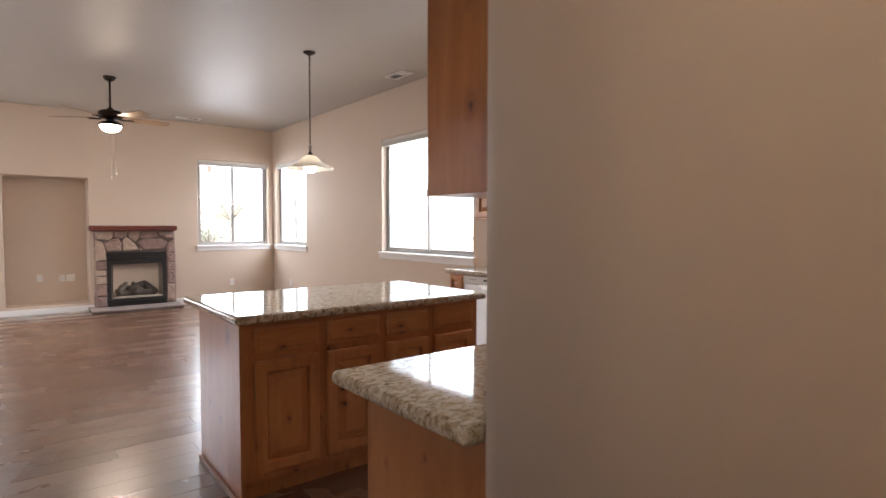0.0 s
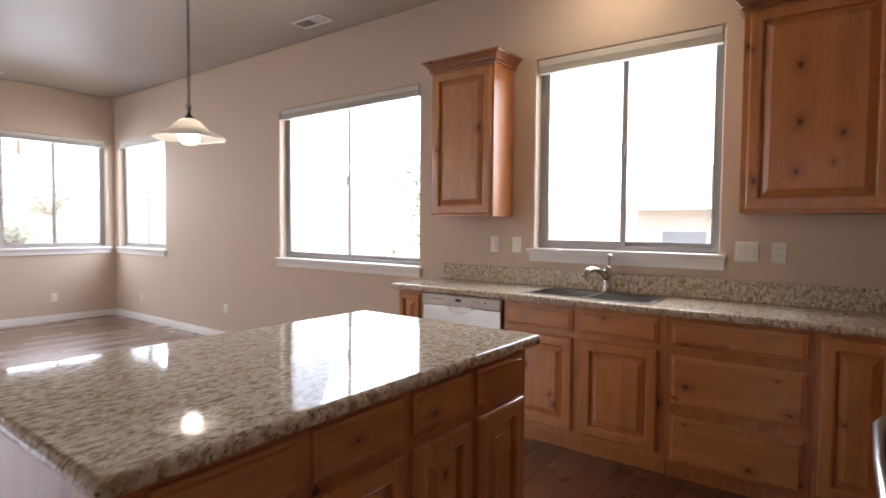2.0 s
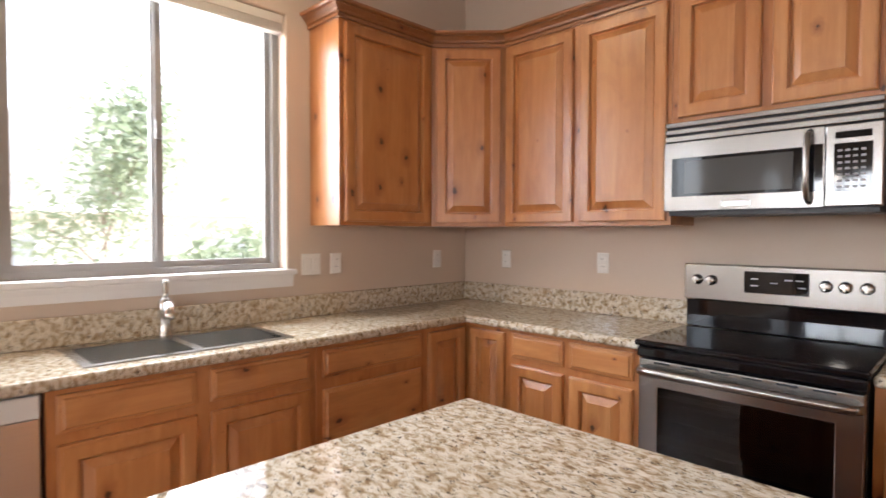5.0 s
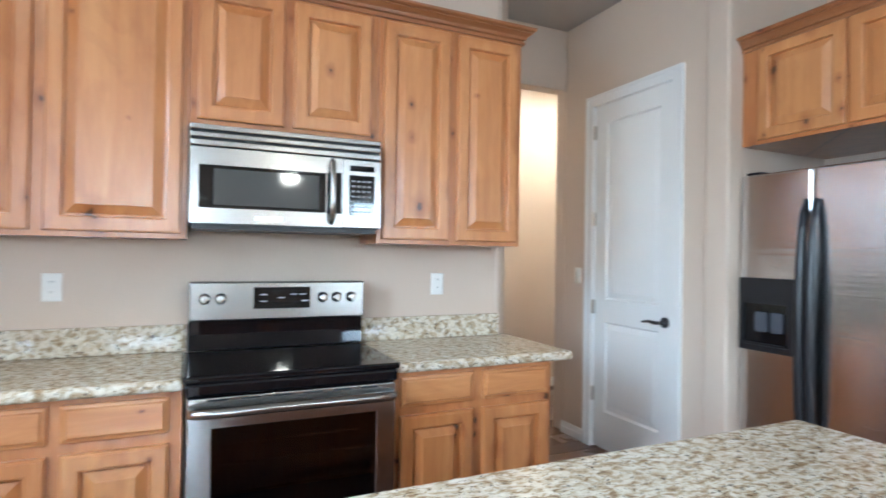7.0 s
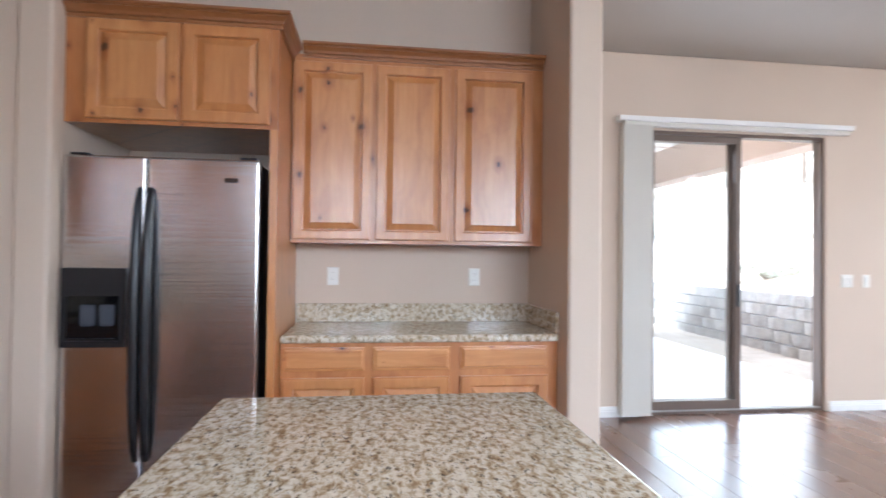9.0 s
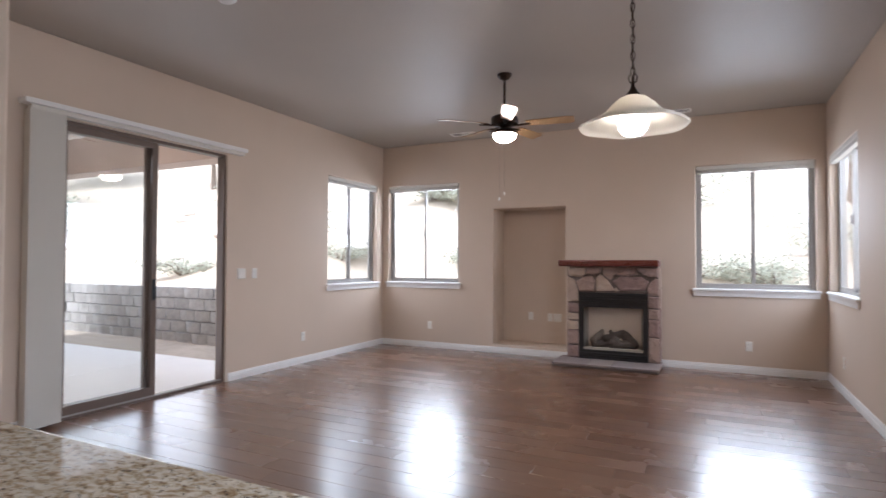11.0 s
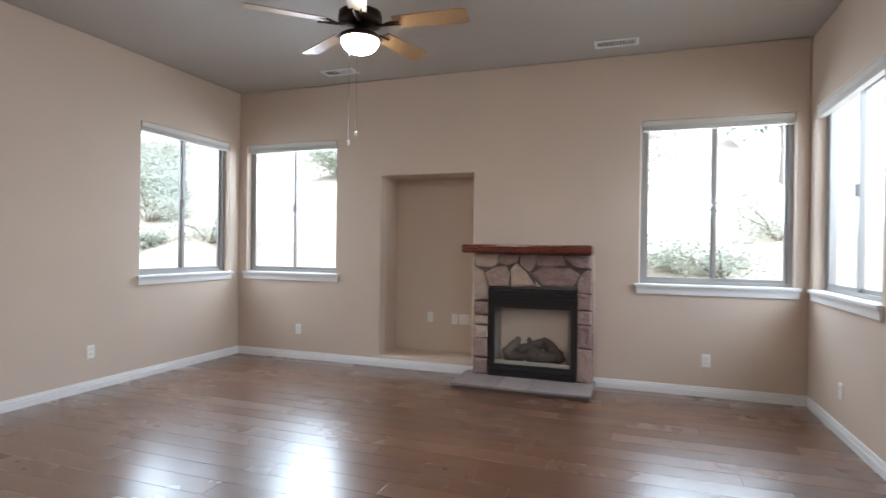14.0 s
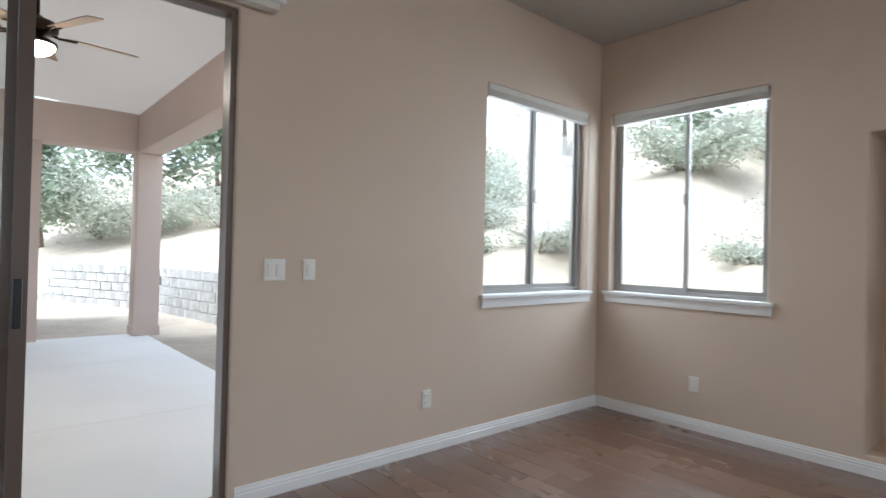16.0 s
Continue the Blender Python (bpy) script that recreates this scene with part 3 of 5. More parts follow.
patio_door()


def vertical_blind():
    v = thing("vertical_blind", "cream vertical slat blind drawn aside at the patio door", "blind")
    part("headrail", box(W_X + 0.03, W_X + 0.09, 5.0, 7.12, 2.468, 2.504, 0.004), BLIND, v)
    part("valance", box(W_X + 0.002, W_X + 0.105, 4.95, 7.15, 2.505, 2.548, 0.006), TRIM, v)
    for k in range(15):
        y = 4.985 + k * 0.0175
        part("slat", box(W_X + 0.022, W_X + 0.105, y, y + 0.0135 + 0.001 * (k % 2), 0.03, 2.467), BLIND, v)


vertical_blind()


# ---- pantry door ----
def pantry_door():
    d = thing("door_2", "closed white two-panel pantry door with black lever", "door", pose(-0.13, PDOOR[0], 0, 0, 0, 90), kind="structure")
    w, h = PDOOR[1] - PDOOR[0], PDOOR[3]
    leafw = cells([0.004, 0.115, w - 0.115, w - 0.004], [0.012, 0.27, 0.90, 1.06, h - 0.13, h - 0.004],
                  ((0.115, w - 0.115, 0.27, 0.90), (0.115, w - 0.115, 1.06, h - 0.13)), 0.012, 0.05, "xzy")
    part("door_leaf", leafw, TRIM, d)
    for z0, z1 in ((0.27, 0.90), (1.06, h - 0.13)):
        pw, ph = w - 0.23, z1 - z0
        part("panel", rings_panel(pw, ph, [(0.0, -0.001), (0.012, -0.014), (0.022, -0.012), (0.05, -0.004), (0.054, -0.004)], back=-0.03), TRIM, d, m=pose(0.115, 0.012, z0))
    part("casing", cells([-0.068, 0.0, w, w + 0.068], [0.0, h, h + 0.068], ((0.0, w, 0.0, h),), -0.018, 0.0, "xzy"), TRIM, d)
    part("casing_edge", cells([-0.075, -0.05, w + 0.05, w + 0.075], [0.0, h + 0.05, h + 0.075], ((-0.05, w + 0.05, 0.0, h + 0.05),), -0.024, -0.0, "xzy"), TRIM, d)
    part("jamb", cells([-0.004, 0.003, w - 0.003, w + 0.004], [0.0, h - 0.003, h + 0.004], ((0.003, w - 0.003, 0.0, h - 0.003),), 0.001, 0.12, "xzy"), TRIM, d)
    for z in (2.25, 1.63, 1.0, 0.38):
        part("hinge", box(-0.010, 0.016, -0.014, 0.012, z - 0.05, z + 0.05, 0.003), CHROME, d, "satin nickel hinge")
    x = w - 0.065
    hn = part("door_handle", tube([(x, -0.045, 0.96), (x - 0.02, -0.056, 0.96), (x - 0.07, -0.055, 0.965), (x - 0.125, -0.05, 0.955)], [0.011, 0.011, 0.009, 0.007]), BLACK, d, "black lever handle", smooth=True)
    part("rosette", lathe([(0, 0.0), (0.033, 0.0), (0.032, 0.010), (0.012, 0.014), (0.011, 0.045), (0, 0.045)], 24), BLACK, hn, m=pose(x, 0.012, 0.96, 90, 0, 0), smooth=True)


pantry_door()


# ---- kitchen cabinets ----
def cab_body(bm_parts, parent, material=None):
    bm = bmesh.new()
    for b in bm_parts:
        quad_box(bm, *b)
    return part("body", bm, material or ALDER_S, parent)


def base_unit(m, w, cols, depth=0.535, label="knotty alder base cabinet", group="base cabinets", top=0.874, toe=0.10, well=False):
    """A base cabinet facing -y with its face frame at y = 0; cols are (x0, x1, kind)."""
    c = thing("base_cabinet", label, "cabinet", m, group)
    if well:
        part("body", cells([0.0, 0.028, depth], [toe, 0.70, top], ((0.028, depth, 0.70, top),), 0.0, w, "yzx"), ALDER_S, c)
    else:
        cab_body([(0, w, 0.0, depth, toe, top)], c)
    part("toe_kick", box(0.002, w - 0.002, 0.06, depth, 0.0, toe - 0.001), ALDER_S, c)
    for x0, x1, kind in cols:
        cw = x1 - x0
        if kind == "dd":
            part("drawer_front", drawer_front(cw, 0.125), ALDER_H, c, m=pose(x0, 0, 0.722))
            part("door", raised_door(cw, 0.545), ALDER_V, c, m=pose(x0, 0, 0.14))
        elif kind == "d3":
            for z, h in ((0.722, 0.122), (0.413, 0.255), (0.108, 0.245)):
                part("drawer_front", drawer_front(cw, h), ALDER_H, c, m=pose(x0, 0, z))
        else:
            part("door", raised_door(cw, 0.72), ALDER_V, c, m=pose(x0, 0, 0.122))
    return c


FE, FS, FW = 3.565, 1.315, -0.35
# east run, seen from the west: local x runs from north to south
base_unit(pose(FE, 4.145, 0, 0, 0, -90), 0.22, [(0.02, 0.20, "door")], label="narrow knotty alder base cabinet at the counter end", depth=0.51)
base_unit(pose(FE, 3.262, 0, 0, 0, -90), 0.975, [(0.03, 0.461, "dd"), (0.514, 0.941, "dd")], label="knotty alder sink base cabinet", depth=0.51, well=True)
base_unit(pose(FE, 2.285, 0, 0, 0, -90), 0.645, [(0.032, 0.619, "d3")], label="knotty alder cabinet of three drawers", depth=0.51)


def corner_base():
    c = thing("base_cabinet", "knotty alder corner base cabinet with folding doors", "cabinet", None, "base cabinets")
    part("body", cells([3.262, FE, 4.075], [0.775, FS, 1.638], ((3.2, FE, FS, 2.0),), 0.10, 0.874), ALDER_S, c)
    part("toe_kick", cells([3.264, FE + 0.06, 4.07], [0.78, FS - 0.06, 1.636], ((3.2, FE + 0.06, FS - 0.06, 2.0),), 0.0, 0.099), ALDER_S, c)
    part("door", raised_door(0.276, 0.72), ALDER_V, c, m=pose(FE, 1.614, 0.122, 0, 0, -90))
    part("door", raised_door(0.24, 0.72), ALDER_V, c, m=pose(3.52, FS, 0.122, 0, 0, 180))


corner_base()
base_unit(pose(3.261, FS, 0, 0, 0, 180), 0.735, [(0.03, 0.341, "dd"), (0.378, 0.695, "dd")], label="knotty alder base cabinet beside the stove")
base_unit(pose(1.738, FS, 0, 0, 0, 180), 0.785, [(0.03, 0.371, "dd"), (0.418, 0.763, "dd")], label="knotty alder base cabinet at the passage end")
base_unit(pose(FW, 2.432, 0, 0, 0, 90), 1.515, [(0.015, 0.441, "dd"), (0.487, 0.903, "dd"), (0.962, 1.454, "dd")], depth=0.595, label="knotty alder base cabinet of three bays in the alcove")


def upper_unit(m, w, cols, z0=1.405, z1=2.462, depth=0.285, label="knotty alder wall cabinet", group="wall cabinets", dz=(0.02, 0.032)):
    c = thing("wall_cabinet", label, "cabinet", m, group)
    cab_body([(0, w, 0.0, depth, z0, z1)], c)
    for x0, x1 in cols:
        part("door", raised_door(x1 - x0, z1 - z0 - dz[0] - dz[1]), ALDER_V, c, m=pose(x0, 0, z0 + dz[0]))
    return c


UE, US = 3.805, 1.055
upper_unit(pose(UE, 4.04, 0, 0, 0, -90), 0.535, [(0.02, 0.515)], z0=1.397, depth=0.27, label="single-door knotty alder wall cabinet between windows")
upper_unit(pose(UE, 2.0, 0, 0, 0, -90), 0.645, [(0.03, 0.615)], depth=0.27, label="single-door knotty alder wall cabinet beside the sink window")


def corner_upper():
    c = thing("wall_cabinet", "diagonal corner knotty alder wall cabinet", "cabinet", None, "wall cabinets")
    bm = bmesh.new()
    plan = [(4.075, 1.354), (UE, 1.354), (3.497, US), (3.497, 0.775), (4.075, 0.775)]
    lo, hi = [[bm.verts.new((x, y, z)) for x, y in plan] for z in (1.405, 2.462)]
    for i in range(5):
        j = (i + 1) % 5
        bm.faces.new((lo[i], lo[j], hi[j], hi[i]))
    bm.faces.new(lo)
    bm.faces.new(hi)
    part("body", bm, ALDER_S, c)
    dx, dy = UE - 3.497, 1.354 - US
    ln = math.hypot(dx, dy)
    a = math.degrees(math.atan2(-dy, -dx))
    part("door", raised_door(ln - 0.05, 1.005), ALDER_V, c, m=pose(UE - dx * 0.025 / ln, 1.354 - dy * 0.025 / ln, 1.425, 0, 0, a))


corner_upper()
upper_unit(pose(3.495, US, 0, 0, 0, 180), 0.97, [(0.012, 0.457), (0.498, 0.949)], depth=0.28, label="two-door knotty alder wall cabinet")
upper_unit(pose(2.523, US, 0, 0, 0, 180), 0.782, [(0.03, 0.364), (0.405, 0.746)], z0=1.868, depth=0.28, label="short knotty alder wall cabinet over the microwave")
upper_unit(pose(1.739, US, 0, 0, 0, 180), 0.763, [(0.023, 0.355), (0.401, 0.739)], depth=0.28, label="two-door knotty alder wall cabinet at the passage end")
upper_unit(pose(-0.653, 2.432, 0, 0, 0, 90), 1.515, [(0.01, 0.460), (0.49, 0.930), (0.964, 1.442)], z0=1.41, z1=2.52, depth=0.29, dz=(0.02, 0.045), label="three-door knotty alder wall cabinet in the alcove")


def fridge_cabinet():
    c = upper_unit(pose(-0.21, 1.428, 0, 0, 0, 90), 1.0, [(0.10, 0.523), (0.541, 0.957)], z0=1.965, z1=2.49, depth=0.735, label="deep knotty alder cabinet over the refrigerator", dz=(0.02, 0.02))
    part("side_panel", box(0.96, 1.0, 0.0, 0.735, 0.0, 1.964), ALDER_V, c, "full-height alder side panel")


fridge_cabinet()

CR = [(0.0, 0.0), (0.013, 0.0), (0.013, 0.013), (0.006, 0.015), (0.006, 0.020), (0.017, 0.024), (0.022, 0.036), (0.040, 0.052), (0.045, 0.054), (0.041, 0.057), (0.041, 0.060), (0.052, 0.062), (0.057, 0.068), (0.057, 0.079), (0.0, 0.079)]


def crown(path, z):
    return solid("crown_molding", sweep(path, [(o, z + h) for o, h in CR], right=False), CROWN_W, "stained alder crown moulding on the wall cabinets", "crown moulding", group="cabinet crowns")


crown([(0.974, S_Y + 0.004), (0.974, US), (3.497, US), (UE, 1.354), (UE, 2.002), (E_X - 0.004, 2.002)], 2.445)
crown([(E_X - 0.004, 3.503), (UE, 3.503), (UE, 4.042), (E_X - 0.004, 4.042)], 2.445)
crown([(-0.645, 2.43), (-0.21, 2.43), (-0.21, 1.43)], 2.472)
crown([(-0.653, 3.948), (-0.653, 2.49)], 2.50)

# ---- island ----
IX0, IX1, IY0, IY1 = 0.94, 2.495, 2.465, 3.425
island = base_unit(pose(0.985, 2.515, 0), 1.47, [(0.055, 0.385, "dd"), (0.43, 0.745, "dd"), (0.79, 1.08, "dd"), (1.125, 1.425, "dd")], depth=0.68, label="knotty alder kitchen island cabinet of four bays", group="island")
part("end_panel", box(-0.012, 0.0, 0.0, 0.68, 0.0, 0.873), ALDER_V, island)
part("base_moulding", box(-0.026, -0.0125, -0.004, 0.684, 0.0, 0.035, 0.006), CROWN_W, island)


def counter(name, us, vs, gone, label, z0=0.872, z1=0.914):
    ob = solid(name, cells(us, vs, gone, z0, z1), GRANITE, label, "countertop", group="granite countertops")
    return soften(ob, 0.017, 4)


counter("island_countertop", [IX0, IX1], [IY0, IY1], (), "polished speckled granite island top with rounded edge")
SINK = (3.60, 3.99, 2.385, 3.14)
counter("countertop", [2.519, 3.509, SINK[0], SINK[1], 4.076], [0.774, 1.373, SINK[2], SINK[3], 4.176],
        ((2.519, 3.509, 1.373, 4.2), SINK), "polished speckled granite counter round the kitchen corner")
counter("countertop", [0.862, 1.738], [0.774, 1.373], (), "short polished granite counter beside the stove")
counter("countertop", [-0.946, -0.313], [2.432, 3.949], (), "polished granite counter in the alcove")


def splash(x0, x1, y0, y1):
    ob = solid("backsplash", box(x0, x1, y0, y1, 0.9145, 1.032, 0.004), GRANITE, "low speckled granite backsplash", "backsplash", group="granite backsplashes")
    return ob


splash(4.056, 4.076, 0.798, 4.11)
splash(2.52, 4.076, 0.774, 0.796)
splash(0.93, 1.735, 0.774, 0.796)
splash(-0.946, -0.926, 2.435, 3.925)
splash(-0.946, -0.33, 3.927, 3.949)


# ---- sink and tap ----
def kitchen_sink():
    s = thing("kitchen_sink", "stainless steel double-bowl kitchen sink in the granite counter", "sink")
    x0, x1, y0, y1 = SINK
    mid = (y0 + y1) / 2
    rim = part("rim", cells([x0 - 0.012, x0 + 0.02, x1 - 0.045, x1 + 0.012], [y0 - 0.012, y0 + 0.02, mid - 0.018, mid + 0.018, y1 - 0.02, y1 + 0.012],
                            ((x0 + 0.02, x1 - 0.045, y0 + 0.02, mid - 0.018), (x0 + 0.02, x1 - 0.045, mid + 0.018, y1 - 0.02)), 0.9145, 0.9185), STEEL, s)
    for a, b in ((y0 + 0.02, mid - 0.018), (mid + 0.018, y1 - 0.02)):
        bm = bmesh.new()
        v = quad_box(bm, x0 + 0.02, x1 - 0.045, a, b, 0.735, 0.9165)
        bmesh.ops.delete(bm, geom=[f for f in bm.faces if f.calc_center_median().z > 0.91], context="FACES")
        bmesh.ops.bevel(bm, geom=[e for e in bm.edges if not e.is_boundary], offset=0.04, segments=4, profile=0.5, affect="EDGES")
        bowl = part("bowl", bm, CHROME, s, smooth=True)
        part("drain", lathe([(0, 0.002), (0.035, 0.002), (0.042, 0.006), (0.045, 0.001), (0.0, 0.0005)], 24), CHROME, bowl, m=pose((x0 + x1) / 2 - 0.01, (a + b) / 2, 0.7355), smooth=True)


kitchen_sink()


def faucet():
    x, y = 4.0, 2.765
    f = thing("kitchen_faucet", "satin nickel single-lever pull-out kitchen faucet", "faucet")
    part("body", lathe([(0, 0), (0.032, 0), (0.032, 0.008), (0.025, 0.02), (0.023, 0.06), (0.026, 0.10), (0.026, 0.15), (0.018, 0.165), (0, 0.168)], 24), CHROME, f, m=pose(x, y, 0.915), smooth=True)
    pts = [(x - 0.005, y, 1.0), (x - 0.05, y + 0.01, 1.035), (x - 0.10, y + 0.025, 1.06), (x - 0.155, y + 0.04, 1.068), (x - 0.20, y + 0.05, 1.06), (x - 0.225, y + 0.056, 1.04), (x - 0.232, y + 0.058, 1.022)]
    part("spout", tube(pts, [0.020, 0.019, 0.018, 0.018, 0.021, 0.022, 0.020]), CHROME, f, smooth=True)
    part("lever", tube([(x, y, 1.075), (x + 0.004, y - 0.004, 1.10), (x + 0.012, y - 0.008, 1.135), (x + 0.018, y - 0.01, 1.16)], [0.014, 0.011, 0.010, 0.012]), CHROME, f, smooth=True)


faucet()


# ---- dishwasher ----
def dishwasher():
    d = thing("dishwasher", "white front-loading dishwasher with control strip", "dishwasher", pose(3.545, 3.915, 0, 0, 0, -90))
    w = 0.645
    part("body", box(0.0, w, 0.03, 0.53, 0.10, 0.868), GREYDARK, d)
    part("toe_kick", box(0.002, w - 0.002, 0.07, 0.5, 0.0, 0.099), BLACK, d)
    part("door_panel", box(0.008, w - 0.008, 0.0, 0.029, 0.115, 0.789, 0.004), STEEL_DW, d)
    strip = part("control_strip", box(0.008, w - 0.008, -0.012, 0.029, 0.791, 0.864, 0.006), WHITEPL, d, "white control strip")
    part("display", box(0.295, 0.34, -0.0135, -0.0121, 0.825, 0.845), BLACK, strip)
    bm = bmesh.new()
    n = 12
    for a in range(n):
        t0, t1 = math.pi * a / n, math.pi * (a + 1) / n
        p = [(0.325 - 0.095 * math.cos(t), 0.788 - 0.045 * math.sin(t)) for t in (t0, t1)]
        bm.faces.new([bm.verts.new((x, -0.004 - 0.12 * (0.79 - z), z)) for x, z in (p[0], p[1], (p[1][0], 0.79), (p[0][0], 0.79))])
    bmesh.ops.remove_doubles(bm, verts=bm.verts[:], dist=1e-5)
    bmesh.ops.solidify(bm, geom=bm.faces[:], thickness=0.0015)
    part("grip_pocket", bm, STEEL, strip, "scooped steel grip")
    for x in (0.10, 0.13, 0.16, 0.19, 0.44, 0.47, 0.53):
        part("button", lathe([(0, 0), (0.007, 0), (0.006, 0.003), (0, 0.003)], 12), STEEL, strip, m=pose(x, -0.012, 0.835, 90, 0, 0))


dishwasher()


# ---- stove ----
def stove():
    s = thing("electric_range", "stainless steel electric range with black glass top", "stove", pose(2.514, 1.345, 0, 0, 0, 180))
    w = 0.765
    part("body", box(0.0, w, 0.0, 0.56, 0.02, 0.90), BLACKMETAL, s)
    part("base_drawer", box(0.004, w - 0.004, -0.03, -0.001, 0.07, 0.245, 0.006), STEEL, s)
    part("cooktop", box(-0.012, w + 0.012, -0.055, 0.46, 0.9005, 0.925, 0.007), BLACKGLASS, s, "black glass cooktop")
    part("front_rail", box(-0.004, w + 0.004, -0.052, -0.001, 0.852, 0.899, 0.01), BLACKGLASS, s)
    door = part("oven_door", cells([0.003, 0.085, w - 0.085, w - 0.003], [0.255, 0.33, 0.735, 0.848], ((0.085, w - 0.085, 0.33, 0.735),), -0.045, -0.001, "xzy"), STEEL, s)
    soften(door, 0.006, 2)
    part("oven_window", box(0.083, w - 0.083, -0.040, -0.036, 0.328, 0.737), OVENGLASS, door, "dark oven glass")
    part("oven_cavity", box(0.09, w - 0.09, -0.012, -0.006, 0.335, 0.73), GREYDARK, door)
    for z in (0.40, 0.50, 0.60, 0.67):
        part("rack_wire", tube([(0.13, -0.02, z), (w - 0.13, -0.02, z)], 0.0022, 6), STEEL, door)
    pts = [(0.012, -0.05, 0.80), (0.03, -0.085, 0.803), (0.09, -0.098, 0.806), (w / 2, -0.102, 0.808), (w - 0.09, -0.098, 0.806), (w - 0.03, -0.085, 0.803), (w - 0.012, -0.05, 0.80)]
    part("oven_handle", tube(pts, 0.0185, 14), STEEL, door, "curved steel bar handle", smooth=True)
    for k in range(6):
        x = 0.07 + k * 0.11
        part("vent_slot", box(x, x + 0.065, -0.0475, -0.0452, 0.834, 0.840), BLACK, door)
    back = part("backguard", box(0.0, w, 0.46, 0.565, 0.925, 1.222, 0.006), BLACKGLASS, s, "black backguard")
    part("control_panel", box(0.0, w, 0.432, 0.459, 1.055, 1.226, 0.008), STEEL, back, "steel control panel")
    part("display", box(0.262, 0.508, 0.428, 0.4318, 1.105, 1.20, 0.002), BLACKGLASS, back)
    for x, z in ((0.29, 1.165), (0.29, 1.135), (0.365, 1.15), (0.42, 1.165), (0.46, 1.165), (0.47, 1.135)):
        part("button_mark", box(x, x + 0.028, 0.4272, 0.4279, z, z + 0.006), INK, back)
    for x in (0.062, 0.125, 0.565, 0.63, 0.70):
        k = part("knob", lathe([(0, 0), (0.024, 0), (0.024, 0.006), (0.019, 0.009), (0.017, 0.026), (0.014, 0.029), (0, 0.029)], 24), CHROME, back, m=pose(x, 0.4318, 1.152, 90, 0, 0), smooth=True)
        part("grip", box(-0.0045, 0.0045, -0.017, 0.017, 0.0292, 0.036, 0.002), CHROME, k)


stove()


# ---- microwave ----
def microwave():
    o = thing("microwave", "stainless steel over-the-range microwave oven", "microwave", pose(2.517, 1.122, 1.445, 0, 0, 180))
    w, h = 0.768, 0.408
    part("body", box(0.0, w, 0.0, 0.345, 0.02, h), BLACKMETAL, o)
    part("underside", box(0.01, w - 0.01, 0.005, 0.34, 0.0, 0.019), BLACKMETAL, o)
    for z0, z1 in ((h - 0.022, h), (h - 0.052, h - 0.030), (h - 0.085, h - 0.060)):
        part("grille_bar", box(0.0, w, -0.022, -0.001, z0, z1, 0.004), STEEL, o)
    part("grille_shadow", box(0.004, w - 0.004, -0.008, -0.0005, h - 0.086, h - 0.001), BLACK, o)
    dx = 0.595
    door = part("door", cells([0.0, 0.032, dx - 0.07, dx], [0.022, 0.082, 0.25, h - 0.09], ((0.032, dx - 0.07, 0.082, 0.25),), -0.024, -0.001, "xzy"), STEEL, o)
    part("window", box(0.030, dx - 0.068, -0.020, -0.016, 0.08, 0.252), BLACKGLASS, door, "black glass window")
    part("mesh_window", box(0.085, dx - 0.10, -0.0215, -0.0205, 0.095, 0.237, 0.0), MESHGLASS, door)
    part("black_trim", box(dx - 0.066, dx - 0.004, -0.0262, -0.0245, 0.08, 0.255), BLACKGLASS, door)
    part("door_handle", tube([(dx - 0.045, -0.024, 0.04), (dx - 0.047, -0.055, 0.055), (dx - 0.049, -0.066, 0.11), (dx - 0.049, -0.068, 0.17), (dx - 0.049, -0.066, 0.23), (dx - 0.047, -0.055, 0.29), (dx - 0.045, -0.024, 0.305)], 0.0115, 12), STEEL, door, "curved steel handle", smooth=True)
    part("name_badge", box(0.24, 0.35, -0.0255, -0.0242, 0.036, 0.056), STEEL_DW, door)
    panel = part("control_panel", box(dx + 0.003, w, -0.024, -0.001, 0.022, h - 0.09, 0.004), STEEL, o)
    part("keypad", box(dx + 0.03, w - 0.03, -0.0265, -0.0243, 0.075, 0.25), BLACKGLASS, panel)
    part("display", box(dx + 0.033, w - 0.033, -0.0265, -0.0243, 0.268, 0.292), BLACKGLASS, panel)
    for r in range(7):
        for c in range(4):
            x, z = dx + 0.041 + c * 0.023, 0.088 + r * 0.022
            part("key", box(x, x + 0.014, -0.0275, -0.0266, z, z + 0.008), INK, panel)


MESHGLASS = Mat("microwave_mesh", 0.06, 0.0, (0.07, 0.072, 0.07)).m
microwave()


